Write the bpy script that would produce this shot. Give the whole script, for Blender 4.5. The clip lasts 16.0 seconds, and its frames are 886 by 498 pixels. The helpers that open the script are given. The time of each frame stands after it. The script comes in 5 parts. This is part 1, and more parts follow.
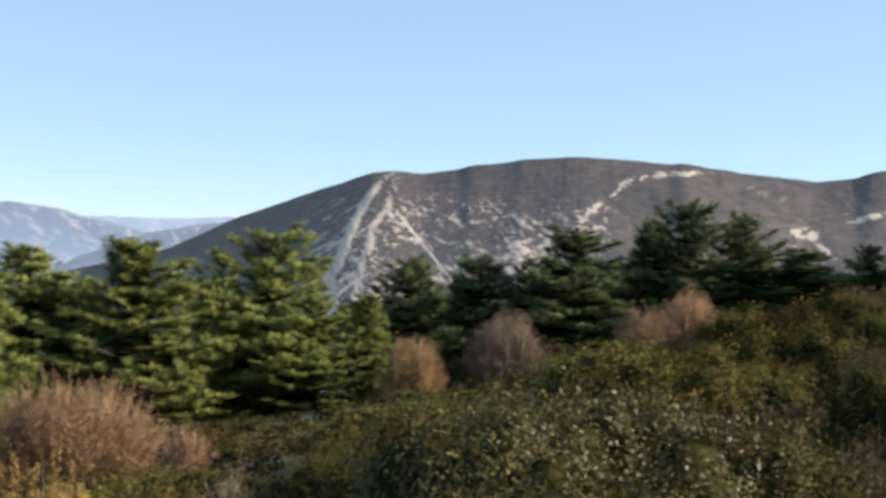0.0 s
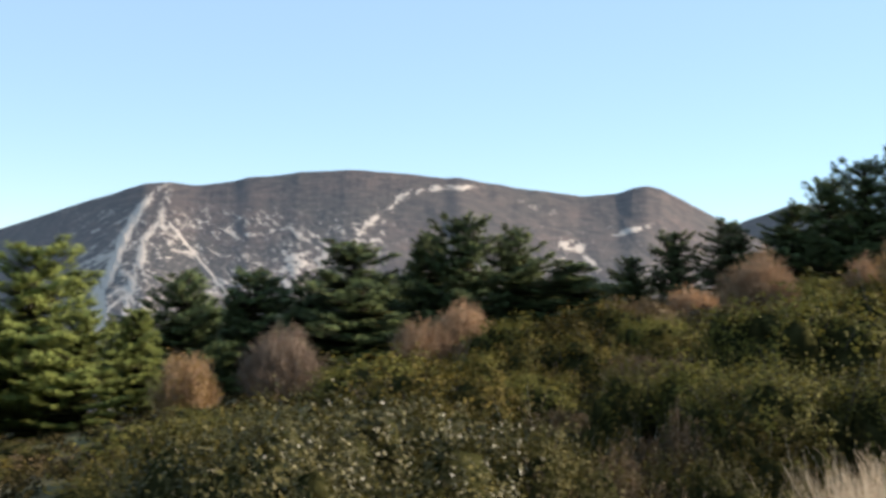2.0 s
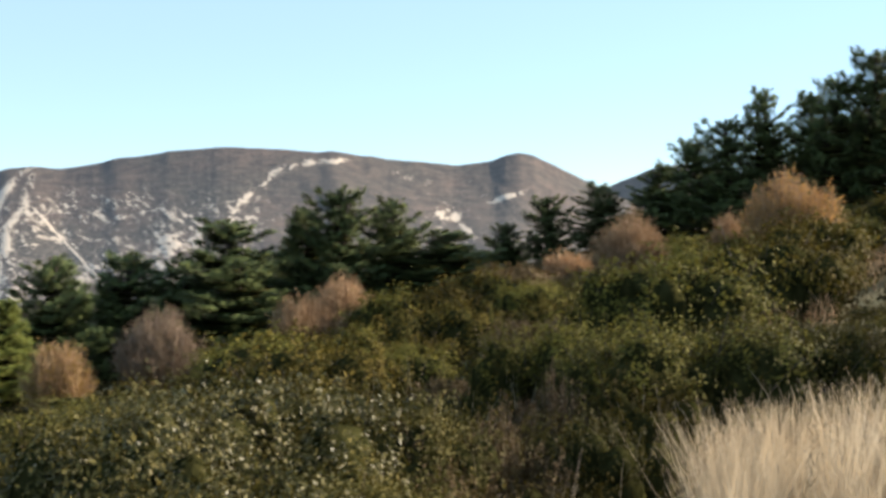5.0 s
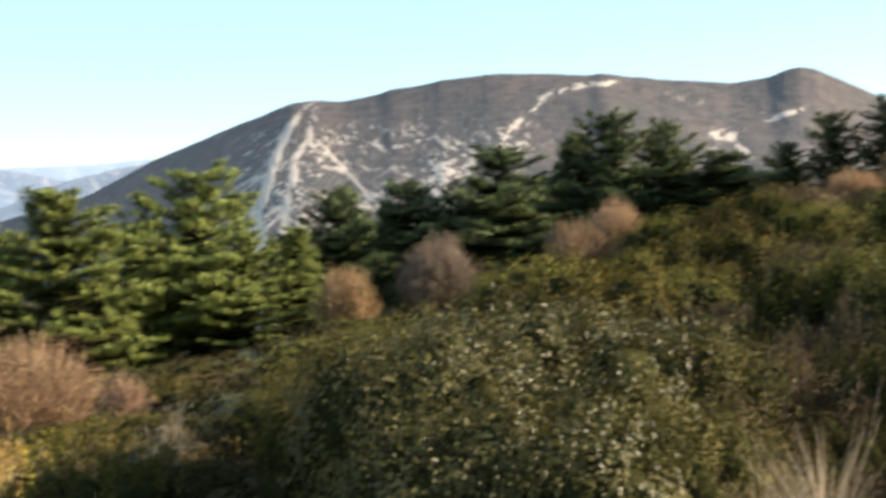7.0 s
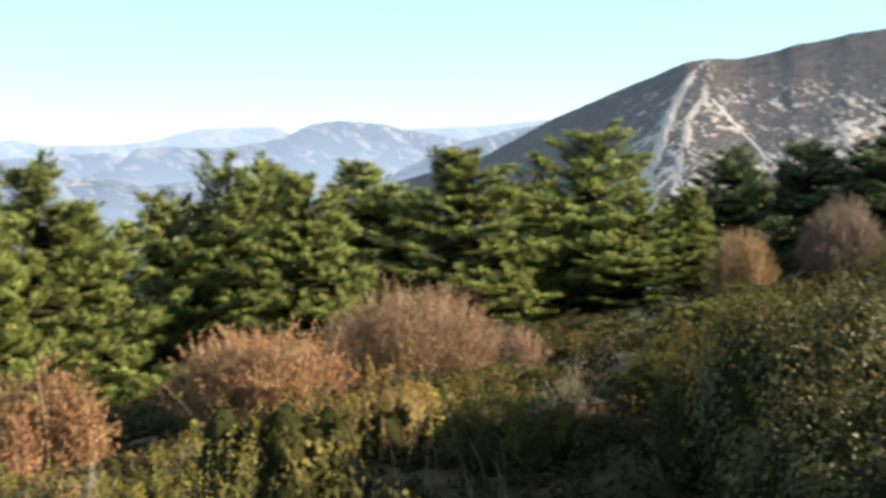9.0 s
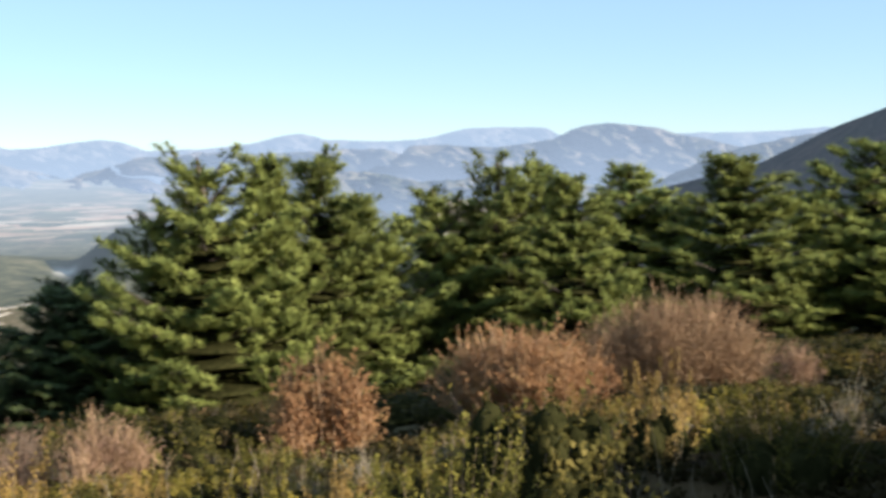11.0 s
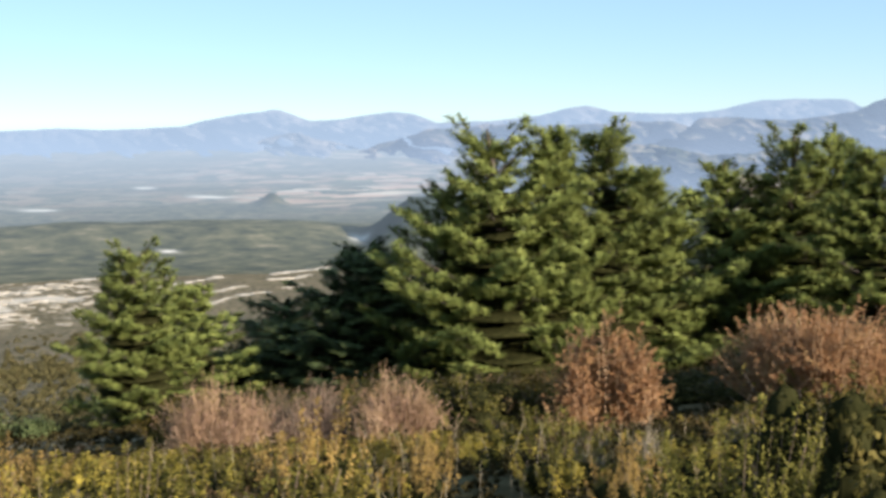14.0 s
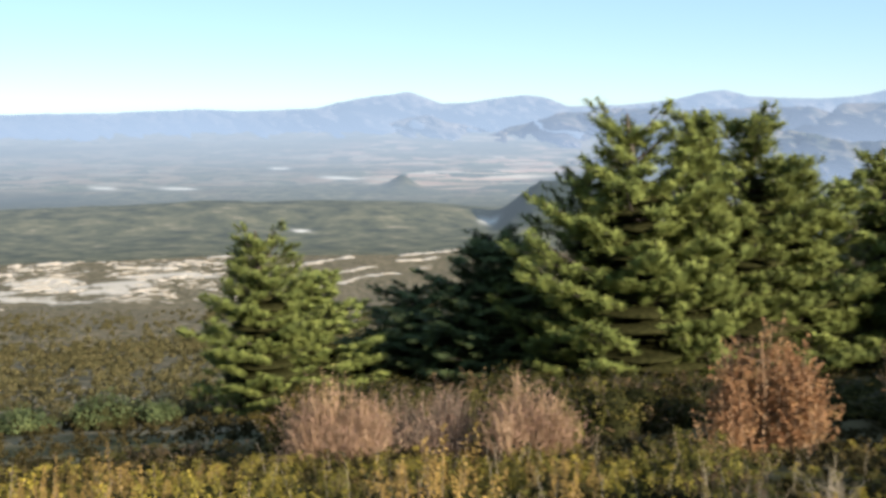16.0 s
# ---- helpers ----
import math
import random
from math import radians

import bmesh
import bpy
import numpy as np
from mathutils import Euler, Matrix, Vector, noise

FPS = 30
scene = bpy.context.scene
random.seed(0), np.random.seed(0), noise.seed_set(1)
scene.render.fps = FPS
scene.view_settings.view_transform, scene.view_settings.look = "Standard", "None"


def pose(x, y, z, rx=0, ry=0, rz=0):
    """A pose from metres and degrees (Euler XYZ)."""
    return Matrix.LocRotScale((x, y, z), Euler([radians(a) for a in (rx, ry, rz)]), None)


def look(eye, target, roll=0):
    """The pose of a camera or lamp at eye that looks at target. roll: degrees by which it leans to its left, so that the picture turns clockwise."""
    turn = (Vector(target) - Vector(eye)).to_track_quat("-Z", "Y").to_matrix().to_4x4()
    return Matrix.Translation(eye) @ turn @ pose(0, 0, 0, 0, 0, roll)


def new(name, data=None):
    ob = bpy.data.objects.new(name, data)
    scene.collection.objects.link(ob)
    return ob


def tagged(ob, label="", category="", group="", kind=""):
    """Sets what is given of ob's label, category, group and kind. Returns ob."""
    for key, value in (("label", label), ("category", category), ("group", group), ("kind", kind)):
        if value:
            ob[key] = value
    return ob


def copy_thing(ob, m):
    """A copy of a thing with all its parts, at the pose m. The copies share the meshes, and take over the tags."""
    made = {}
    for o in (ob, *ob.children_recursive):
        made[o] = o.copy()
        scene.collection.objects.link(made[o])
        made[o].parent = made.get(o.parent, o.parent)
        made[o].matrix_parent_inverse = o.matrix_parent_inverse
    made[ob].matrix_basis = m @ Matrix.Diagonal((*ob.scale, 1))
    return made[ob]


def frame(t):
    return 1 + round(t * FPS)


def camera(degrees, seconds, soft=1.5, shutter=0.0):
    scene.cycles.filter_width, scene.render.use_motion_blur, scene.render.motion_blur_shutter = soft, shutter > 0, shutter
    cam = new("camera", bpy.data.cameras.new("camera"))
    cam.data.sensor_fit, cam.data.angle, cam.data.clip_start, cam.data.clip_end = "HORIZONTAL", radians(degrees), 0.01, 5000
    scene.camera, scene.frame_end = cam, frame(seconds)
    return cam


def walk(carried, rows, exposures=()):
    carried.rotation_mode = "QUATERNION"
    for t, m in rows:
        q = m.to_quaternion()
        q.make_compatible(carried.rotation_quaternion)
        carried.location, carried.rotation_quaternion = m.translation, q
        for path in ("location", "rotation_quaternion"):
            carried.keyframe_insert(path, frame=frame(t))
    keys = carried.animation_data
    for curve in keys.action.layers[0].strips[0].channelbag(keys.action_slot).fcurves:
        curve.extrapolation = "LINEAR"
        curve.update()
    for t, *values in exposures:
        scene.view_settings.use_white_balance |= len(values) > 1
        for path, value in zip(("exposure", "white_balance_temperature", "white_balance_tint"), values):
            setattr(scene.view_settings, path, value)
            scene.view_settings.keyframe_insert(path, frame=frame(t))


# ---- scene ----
cam = camera(42.43, 16.0, soft=3.4, shutter=0.6)
PATH = [
    (0.0, pose(-0.000, 0.250, 1.7, 89.20, -2.03, 0.03)),
    (0.5, pose(0.012, 0.250, 1.7, 89.58, -2.05, -2.67)),
    (1.0, pose(0.024, 0.249, 1.7, 89.89, -2.31, -5.40)),
    (1.5, pose(0.036, 0.247, 1.7, 90.07, -1.89, -8.19)),
    (2.0, pose(0.048, 0.245, 1.7, 90.22, -1.90, -11.10)),
    (2.5, pose(0.064, 0.242, 1.7, 90.16, -2.12, -14.82)),
    (3.0, pose(0.086, 0.235, 1.7, 90.39, -2.89, -20.17)),
    (5.5, pose(0.069, 0.240, 1.7, 88.16, 1.69, -16.06)),
    (6.0, pose(0.057, 0.243, 1.7, 87.53, 1.24, -13.24)),
    (6.5, pose(0.042, 0.246, 1.7, 86.84, 1.62, -9.75)),
    (7.0, pose(0.017, 0.249, 1.7, 85.40, 2.06, -3.78)),
    (7.5, pose(-0.001, 0.250, 1.7, 84.65, 1.69, 0.21)),
    (8.0, pose(-0.021, 0.249, 1.7, 84.41, 2.00, 4.71)),
    (8.5, pose(-0.049, 0.245, 1.7, 84.32, 2.69, 11.30)),
    (9.0, pose(-0.068, 0.241, 1.7, 84.15, 2.25, 15.68)),
    (9.5, pose(-0.082, 0.236, 1.7, 84.26, 1.59, 19.07)),
    (12.0, pose(-0.146, 0.203, 1.7, 84.11, 1.00, 35.67)),
    (12.5, pose(-0.156, 0.196, 1.7, 83.64, 1.05, 38.55)),
    (13.0, pose(-0.161, 0.191, 1.7, 83.46, 0.41, 40.08)),
    (13.5, pose(-0.165, 0.188, 1.7, 83.45, 0.70, 41.32)),
    (14.0, pose(-0.172, 0.182, 1.7, 83.38, 0.67, 43.32)),
    (14.5, pose(-0.177, 0.176, 1.7, 83.20, 0.29, 45.14)),
    (15.0, pose(-0.215, 0.205, 1.7, 83.11, 0.37, 47.19)),
    (15.5, pose(-0.560, 0.520, 1.7, 82.95, 0.40, 48.17)),
    (16.0, pose(-1.060, 0.930, 1.7, 82.60, 0.30, 49.85)),
]
EXPO = [(0.0, 1.39, 6700, 13), (0.8, 1.49, 6600, 13), (3.0, 1.57, 6700, 12), (5.5, 1.8, 7100, 10), (7.0, 1.88, 7100, 10), (7.75, 1.96, 7200, 10), (9.0, 1.8, 6900, 10), (9.5, 1.7, 6800, 10), (12.0, 1.32, 6500, 10), (16.0, 1.31, 6500, 10)]
walk(cam, PATH, EXPO)

EYE = 1.7                      # eye height above the ground under the camera
SUN_AZ, SUN_EL = 85.0, 19.5    # degrees clockwise from +y, and above the horizon

# ---------------------------------------------------------------- sky and sun
world = bpy.data.worlds.new("sky")
scene.world = world
world.use_nodes = True
wn = world.node_tree
sky = wn.nodes.new("ShaderNodeTexSky")
sky.sky_type = "NISHITA"
sky.sun_disc = False
sky.sun_elevation, sky.sun_rotation = radians(SUN_EL), radians(SUN_AZ)
sky.altitude, sky.air_density, sky.dust_density, sky.ozone_density = 3000, 1.0, 0.0, 1.6
tint = wn.nodes.new("ShaderNodeMix")
tint.data_type, tint.blend_type = "RGBA", "MULTIPLY"
tint.inputs[0].default_value = 1.0
tint.inputs[7].default_value = (0.85, 0.97, 1.05, 1)   # the camera's cool rendering of a clear winter sky
wn.links.new(sky.outputs[0], tint.inputs[6])
haze = wn.nodes.new("ShaderNodeMix")
haze.data_type = "RGBA"
haze.inputs[0].default_value = 0.46
haze.inputs[7].default_value = (4.3, 6.4, 8.5, 1)   # thin even haze under the clear sky
wn.links.new(tint.outputs[2], haze.inputs[6])
wn.links.new(haze.outputs[2], wn.nodes["Background"].inputs[0])
wn.nodes["Background"].inputs[1].default_value = 0.058
sun = new("sun", bpy.data.lights.new("sun", "SUN"))
sun.data.energy, sun.data.angle, sun.data.color = 5.0, radians(0.5), (1.0, 0.92, 0.80)
sa, se = radians(SUN_AZ), radians(SUN_EL)
sun.matrix_world = look((0, 0, 40), (-40 * math.sin(sa) * math.cos(se), -40 * math.cos(sa) * math.cos(se), 40 - 40 * math.sin(se)))


# ---------------------------------------------------------------- materials
def mat(name, rough=0.8):
    m = bpy.data.materials.new(name)
    m.use_nodes = True
    n, l = m.node_tree.nodes, m.node_tree.links
    b = n["Principled BSDF"]
    b.inputs["Roughness"].default_value = rough
    b.inputs["Specular IOR Level"].default_value = 0.25
    return m, n, l, b


def ramp(n, stops, mode="LINEAR"):
    r = n.new("ShaderNodeValToRGB")
    e = r.color_ramp.elements
    r.color_ramp.interpolation = mode
    while len(e) < len(stops):
        e.new(0.5)
    for i, (p, c) in enumerate(stops):
        e[i].position, e[i].color = p, (*c, 1)
    return r


def noise_tex(n, l, scale, detail=4.0, coord="Object", squash=(1, 1, 1), rough=0.55):
    tc, mp, t = n.new("ShaderNodeTexCoord"), n.new("ShaderNodeMapping"), n.new("ShaderNodeTexNoise")
    mp.inputs["Scale"].default_value = squash
    t.inputs["Scale"].default_value, t.inputs["Detail"].default_value, t.inputs["Roughness"].default_value = scale, detail, rough
    l.new(tc.outputs[coord], mp.inputs[0])
    l.new(mp.outputs[0], t.inputs[0])
    return t


def mix(n, l, fac, a, b, kind="MIX"):
    m = n.new("ShaderNodeMix")
    m.data_type, m.blend_type = "RGBA", kind
    for sock, v in ((m.inputs[0], fac), (m.inputs[6], a), (m.inputs[7], b)):
        if isinstance(v, (int, float)):
            sock.default_value = v
        elif isinstance(v, tuple):
            sock.default_value = (*v, 1)
        else:
            l.new(v, sock)
    return m.outputs[2]


def leaf_mat(name, stops, rough=0.45, through_light=0.3, spec=0.4, vary=0.45):
    """Foliage: each leaf takes its own colour, each plant its own shift; light passes through in part."""
    m, n, l, b = mat(name, rough)
    b.inputs["Specular IOR Level"].default_value = spec
    g, oi = n.new("ShaderNodeNewGeometry"), n.new("ShaderNodeObjectInfo")
    r = ramp(n, stops)
    t = noise_tex(n, l, 2.3, 3.0)
    add = n.new("ShaderNodeMath")
    add.operation = "MULTIPLY_ADD"
    l.new(t.outputs[0], add.inputs[0])
    add.inputs[1].default_value = 1.3
    sub = n.new("ShaderNodeMath")
    sub.operation = "MULTIPLY_ADD"
    l.new(g.outputs["Random Per Island"], sub.inputs[0])
    sub.inputs[1].default_value, sub.inputs[2].default_value = 0.28, -0.30
    l.new(sub.outputs[0], add.inputs[2])
    l.new(add.outputs[0], r.inputs[0])
    hs = n.new("ShaderNodeHueSaturation")
    mr = n.new("ShaderNodeMapRange")
    mr.inputs[3].default_value, mr.inputs[4].default_value = 1 - vary, 1 + vary
    l.new(oi.outputs["Random"], mr.inputs[0])
    l.new(mr.outputs[0], hs.inputs["Value"])
    l.new(r.outputs[0], hs.inputs["Color"])
    l.new(hs.outputs[0], b.inputs["Base Color"])
    tr, ms = n.new("ShaderNodeBsdfTranslucent"), n.new("ShaderNodeMixShader")
    l.new(hs.outputs[0], tr.inputs[0])
    ms.inputs[0].default_value = through_light
    l.new(b.outputs[0], ms.inputs[1])
    l.new(tr.outputs[0], ms.inputs[2])
    l.new(ms.outputs[0], n["Material Output"].inputs[0])
    return m


def bark_mat(name, dark, light, scale=9.0):
    m, n, l, b = mat(name, 0.9)
    t = noise_tex(n, l, scale, 6.0, squash=(1, 1, 0.25))
    r = ramp(n, [(0.3, dark), (0.7, light)])
    l.new(t.outputs[0], r.inputs[0])
    l.new(r.outputs[0], b.inputs["Base Color"])
    bp = n.new("ShaderNodeBump")
    bp.inputs["Strength"].default_value, bp.inputs["Distance"].default_value = 0.6, 0.02
    l.new(t.outputs[0], bp.inputs["Height"])
    l.new(bp.outputs[0], b.inputs["Normal"])
    return m


M_NEEDLE = leaf_mat("pine_needles", [(0.0, (0.0464, 0.0605, 0.0186)), (0.5, (0.1908, 0.2141, 0.059)), (1.0, (0.3403, 0.3445, 0.1003))], 0.6, 0.33, 0.05, 0.2)
M_BARK = bark_mat("pine_bark", (0.030, 0.022, 0.017), (0.10, 0.078, 0.062))
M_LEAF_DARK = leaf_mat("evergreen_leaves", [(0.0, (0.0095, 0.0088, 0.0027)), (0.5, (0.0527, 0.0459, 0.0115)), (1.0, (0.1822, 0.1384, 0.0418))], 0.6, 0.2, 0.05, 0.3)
# pine needles with shade and backlight put into the colour; junipers' own tone
M_NEEDLE_DARK = leaf_mat("shaded_pine_and_juniper_needles", [(0.0, (0.0216, 0.0297, 0.0135)), (0.5, (0.0837, 0.1053, 0.0432)), (1.0, (0.216, 0.2362, 0.0837))], 0.6, 0.2, 0.05, 0.2)
# lighter copy of the evergreen leaves: sunlight and highlights put into the colour
M_LEAF_GLOSS_LIT = leaf_mat("glossy_lit_evergreen_leaves", [(0.0, (0.0126, 0.0114, 0.0028)), (0.5, (0.0703, 0.059, 0.014)), (0.8, (0.169, 0.1374, 0.0445)), (1.0, (0.2956, 0.2412, 0.1086))], 0.45, 0.15, 0.15, 0.15)
M_LEAF_OLIVE = leaf_mat("olive_leaves", [(0.0, (0.0184, 0.0176, 0.0055)), (0.45, (0.0883, 0.08, 0.0184)), (0.8, (0.184, 0.156, 0.035)), (1.0, (0.2502, 0.192, 0.0552))], 0.7, 0.2, 0.04, 0.35)
M_LEAF_HILL = leaf_mat("hillside_leaves", [(0.0, (0.0095, 0.0076, 0.0026)), (0.45, (0.0544, 0.0413, 0.0091)), (0.8, (0.1293, 0.094, 0.0194)), (1.0, (0.1905, 0.1207, 0.0324))], 0.7, 0.15, 0.04)
M_LEAF_BROWN = leaf_mat("dry_brown_leaves", [(0.0, (0.0361, 0.0231, 0.0108)), (0.5, (0.0867, 0.0564, 0.026)), (1.0, (0.1662, 0.1156, 0.0578))], 0.7, 0.15, 0.1)
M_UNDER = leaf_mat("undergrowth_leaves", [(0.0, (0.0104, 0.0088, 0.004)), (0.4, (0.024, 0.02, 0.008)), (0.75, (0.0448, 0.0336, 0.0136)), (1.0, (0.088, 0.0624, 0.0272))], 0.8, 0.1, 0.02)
M_SCRUB = leaf_mat("far_scrub_leaves", [(0.0, (0.0405, 0.0396, 0.0162)), (0.5, (0.1125, 0.0972, 0.0414)), (1.0, (0.225, 0.162, 0.0765))], 0.8, 0.1, 0.03)
M_LEAF_YELLOW = leaf_mat("yellow_box_leaves", [(0.0, (0.0432, 0.0396, 0.0117)), (0.35, (0.1395, 0.1152, 0.0234)), (0.7, (0.297, 0.225, 0.0378)), (1.0, (0.468, 0.27, 0.0558))], 0.6, 0.25, 0.08)
M_LEAF_OCHRE = leaf_mat("ochre_leaves", [(0.0, (0.09, 0.062, 0.020)), (0.45, (0.26, 0.165, 0.050)), (1.0, (0.46, 0.31, 0.10))], 0.65, 0.25, 0.1, 0.15)
M_LEAF_RUSSET = leaf_mat("russet_leaves", [(0.0, (0.1516, 0.0727, 0.0371)), (0.5, (0.3108, 0.1666, 0.0794)), (1.0, (0.417, 0.2821, 0.1235))], 0.7, 0.45, 0.1, 0.1)
M_LEAF_ORANGE = leaf_mat("orange_leaves", [(0.0, (0.2185, 0.1092, 0.0342)), (0.5, (0.399, 0.2232, 0.076)), (1.0, (0.532, 0.342, 0.1235))], 0.7, 0.45, 0.1, 0.1)
M_LEAF_PINK = leaf_mat("pinkish_leaves", [(0.0, (0.14, 0.080, 0.058)), (0.5, (0.29, 0.175, 0.122)), (1.0, (0.44, 0.30, 0.20))], 0.7, 0.3, 0.1, 0.1)
M_LEAF_TAN = leaf_mat("tan_leaves", [(0.0, (0.135, 0.0738, 0.0405)), (0.5, (0.261, 0.1602, 0.0882)), (1.0, (0.378, 0.252, 0.144))], 0.7, 0.35, 0.1, 0.1)
M_TWIG = leaf_mat("bare_twigs", [(0.0, (0.153, 0.0882, 0.0522)), (0.5, (0.306, 0.1935, 0.1125)), (1.0, (0.45, 0.315, 0.198))], 0.8, 0.1, 0.1, 0.1)
M_TWIG_GREY = leaf_mat("grey_twigs", [(0.0, (0.085, 0.0595, 0.0442)), (0.5, (0.1785, 0.1275, 0.0918)), (1.0, (0.289, 0.2125, 0.153))], 0.8, 0.1, 0.1, 0.1)
M_STRAW = leaf_mat("dry_grass", [(0.0, (0.2382, 0.1733, 0.1122)), (0.5, (0.4398, 0.3467, 0.2356)), (1.0, (0.6597, 0.5586, 0.4264))], 0.6, 0.45, 0.15, 0.2)
M_STEM = leaf_mat("dry_stems", [(0.0, (0.13, 0.10, 0.07)), (1.0, (0.36, 0.30, 0.21))], 0.7, 0.1, 0.1)


def rock_mat(name="limestone", k=1.0):
    m, n, l, b = mat(name, 0.85)
    t, t2 = noise_tex(n, l, 1.3, 8.0), noise_tex(n, l, 0.2, 3.0)
    r = ramp(n, [(0.25, (0.20, 0.18, 0.15)), (0.5, (0.38, 0.34, 0.29)), (0.75, (0.58, 0.53, 0.46))])
    l.new(t.outputs[0], r.inputs[0])
    r2 = ramp(n, [(0.35, (0.75 * k, 0.70 * k, 0.62 * k)), (0.65, (k, k, k))])
    l.new(t2.outputs[0], r2.inputs[0])
    l.new(mix(n, l, 1.0, r.outputs[0], r2.outputs[0], "MULTIPLY"), b.inputs["Base Color"])
    bp = n.new("ShaderNodeBump")
    bp.inputs["Strength"].default_value = 0.7
    l.new(t.outputs[0], bp.inputs["Height"])
    l.new(bp.outputs[0], b.inputs["Normal"])
    return m


M_ROCK = rock_mat()
M_LEDGE = rock_mat("weathered_ledges", 1.0)
# near-black tone that paints the shade deep inside crowns and bushes
M_INNER_SHADE = bark_mat("inner_leaf_shade", (0.010, 0.011, 0.004), (0.034, 0.032, 0.012), 14.0)
M_INNER_SHADE.node_tree.nodes["Principled BSDF"].inputs["Specular IOR Level"].default_value = 0.0


def ground_mat():
    """Litter, dry grass and bare soil close by; scrub and pale limestone on the slopes further off."""
    m, n, l, b = mat("hillside_ground", 0.95)
    t, t2, t3 = noise_tex(n, l, 0.9, 8.0), noise_tex(n, l, 0.06, 6.0), noise_tex(n, l, 0.35, 6.0, rough=0.7)
    near = ramp(n, [(0.3, (0.018, 0.013, 0.007)), (0.5, (0.042, 0.029, 0.014)), (0.7, (0.095, 0.064, 0.032))])
    l.new(t.outputs[0], near.inputs[0])
    far = ramp(n, [(0.30, (0.062, 0.066, 0.030)), (0.5, (0.140, 0.130, 0.066)), (0.68, (0.25, 0.20, 0.12))])
    l.new(t3.outputs[0], far.inputs[0])
    k = ramp(n, [(0.42, (0, 0, 0)), (0.58, (1, 1, 1))])
    l.new(t2.outputs[0], k.inputs[0])
    c = mix(n, l, k.outputs[0], near.outputs[0], far.outputs[0])
    dry = ramp(n, [(0.36, (0.038, 0.040, 0.022)), (0.5, (0.150, 0.122, 0.076)), (0.64, (0.27, 0.21, 0.14))])
    l.new(t3.outputs[0], dry.inputs[0])
    op = n.new("ShaderNodeAttribute")
    op.attribute_name = "open"
    c = mix(n, l, op.outputs["Fac"], c, dry.outputs[0])
    b.inputs["Specular IOR Level"].default_value = 0.03
    at = n.new("ShaderNodeAttribute")
    at.attribute_name = "stone"
    sm = n.new("ShaderNodeMath")
    sm.operation = "ADD"
    l.new(at.outputs["Fac"], sm.inputs[0])
    rag = n.new("ShaderNodeMath")
    rag.operation = "MULTIPLY_ADD"
    l.new(t2.outputs[0], rag.inputs[0])
    rag.inputs[1].default_value = 0.7
    off = n.new("ShaderNodeMath")
    off.operation = "SUBTRACT"
    l.new(t3.outputs[0], off.inputs[0])
    off.inputs[1].default_value = 0.35
    l.new(off.outputs[0], rag.inputs[2])
    l.new(rag.outputs[0], sm.inputs[1])
    kr = ramp(n, [(0.90, (0, 0, 0)), (1.02, (1, 1, 1))])
    l.new(sm.outputs[0], kr.inputs[0])
    l.new(mix(n, l, kr.outputs[0], c, (0.52, 0.45, 0.365)), b.inputs["Base Color"])
    bp = n.new("ShaderNodeBump")
    bp.inputs["Strength"].default_value, bp.inputs["Distance"].default_value = 0.8, 0.3
    l.new(t.outputs[0], bp.inputs["Height"])
    l.new(bp.outputs[0], b.inputs["Normal"])
    return m


def mountain_mat():
    m, n, l, b = mat("mountain_scrub_scree_haze_glow", 0.95)
    t, t2, t3 = noise_tex(n, l, 0.055, 8.0, rough=0.65), noise_tex(n, l, 0.007, 4.0), noise_tex(n, l, 0.20, 6.0, squash=(1, 1, 0.55), rough=0.72)
    r = ramp(n, [(0.3, (0.025, 0.020, 0.017)), (0.5, (0.053, 0.040, 0.032)), (0.7, (0.092, 0.067, 0.052))])
    l.new(t.outputs[0], r.inputs[0])
    r2 = ramp(n, [(0.38, (0.80, 0.84, 0.78)), (0.62, (1.12, 1.0, 0.94))])
    l.new(t2.outputs[0], r2.inputs[0])
    c = mix(n, l, 1.0, r.outputs[0], r2.outputs[0], "MULTIPLY")
    at = n.new("ShaderNodeAttribute")
    at.attribute_name = "stone"
    sm = n.new("ShaderNodeMath")
    sm.operation = "MULTIPLY_ADD"
    l.new(t3.outputs[0], sm.inputs[0])
    sm.inputs[1].default_value = 1.3
    l.new(at.outputs["Fac"], sm.inputs[2])
    kr = ramp(n, [(0.88, (0, 0, 0)), (1.50, (1, 1, 1))])
    l.new(sm.outputs[0], kr.inputs[0])
    l.new(mix(n, l, kr.outputs[0], c, (0.42, 0.345, 0.275)), b.inputs["Base Color"])
    bp = n.new("ShaderNodeBump")
    bp.inputs["Strength"].default_value, bp.inputs["Distance"].default_value = 0.4, 5.0
    l.new(t.outputs[0], bp.inputs["Height"])
    l.new(bp.outputs[0], b.inputs["Normal"])
    # haze put in as emission: a faint bluish glow over the whole surface
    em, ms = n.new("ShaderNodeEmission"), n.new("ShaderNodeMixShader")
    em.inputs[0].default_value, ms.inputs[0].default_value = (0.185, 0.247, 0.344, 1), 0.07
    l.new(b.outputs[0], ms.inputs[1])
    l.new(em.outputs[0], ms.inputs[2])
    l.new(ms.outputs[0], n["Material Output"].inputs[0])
    return m


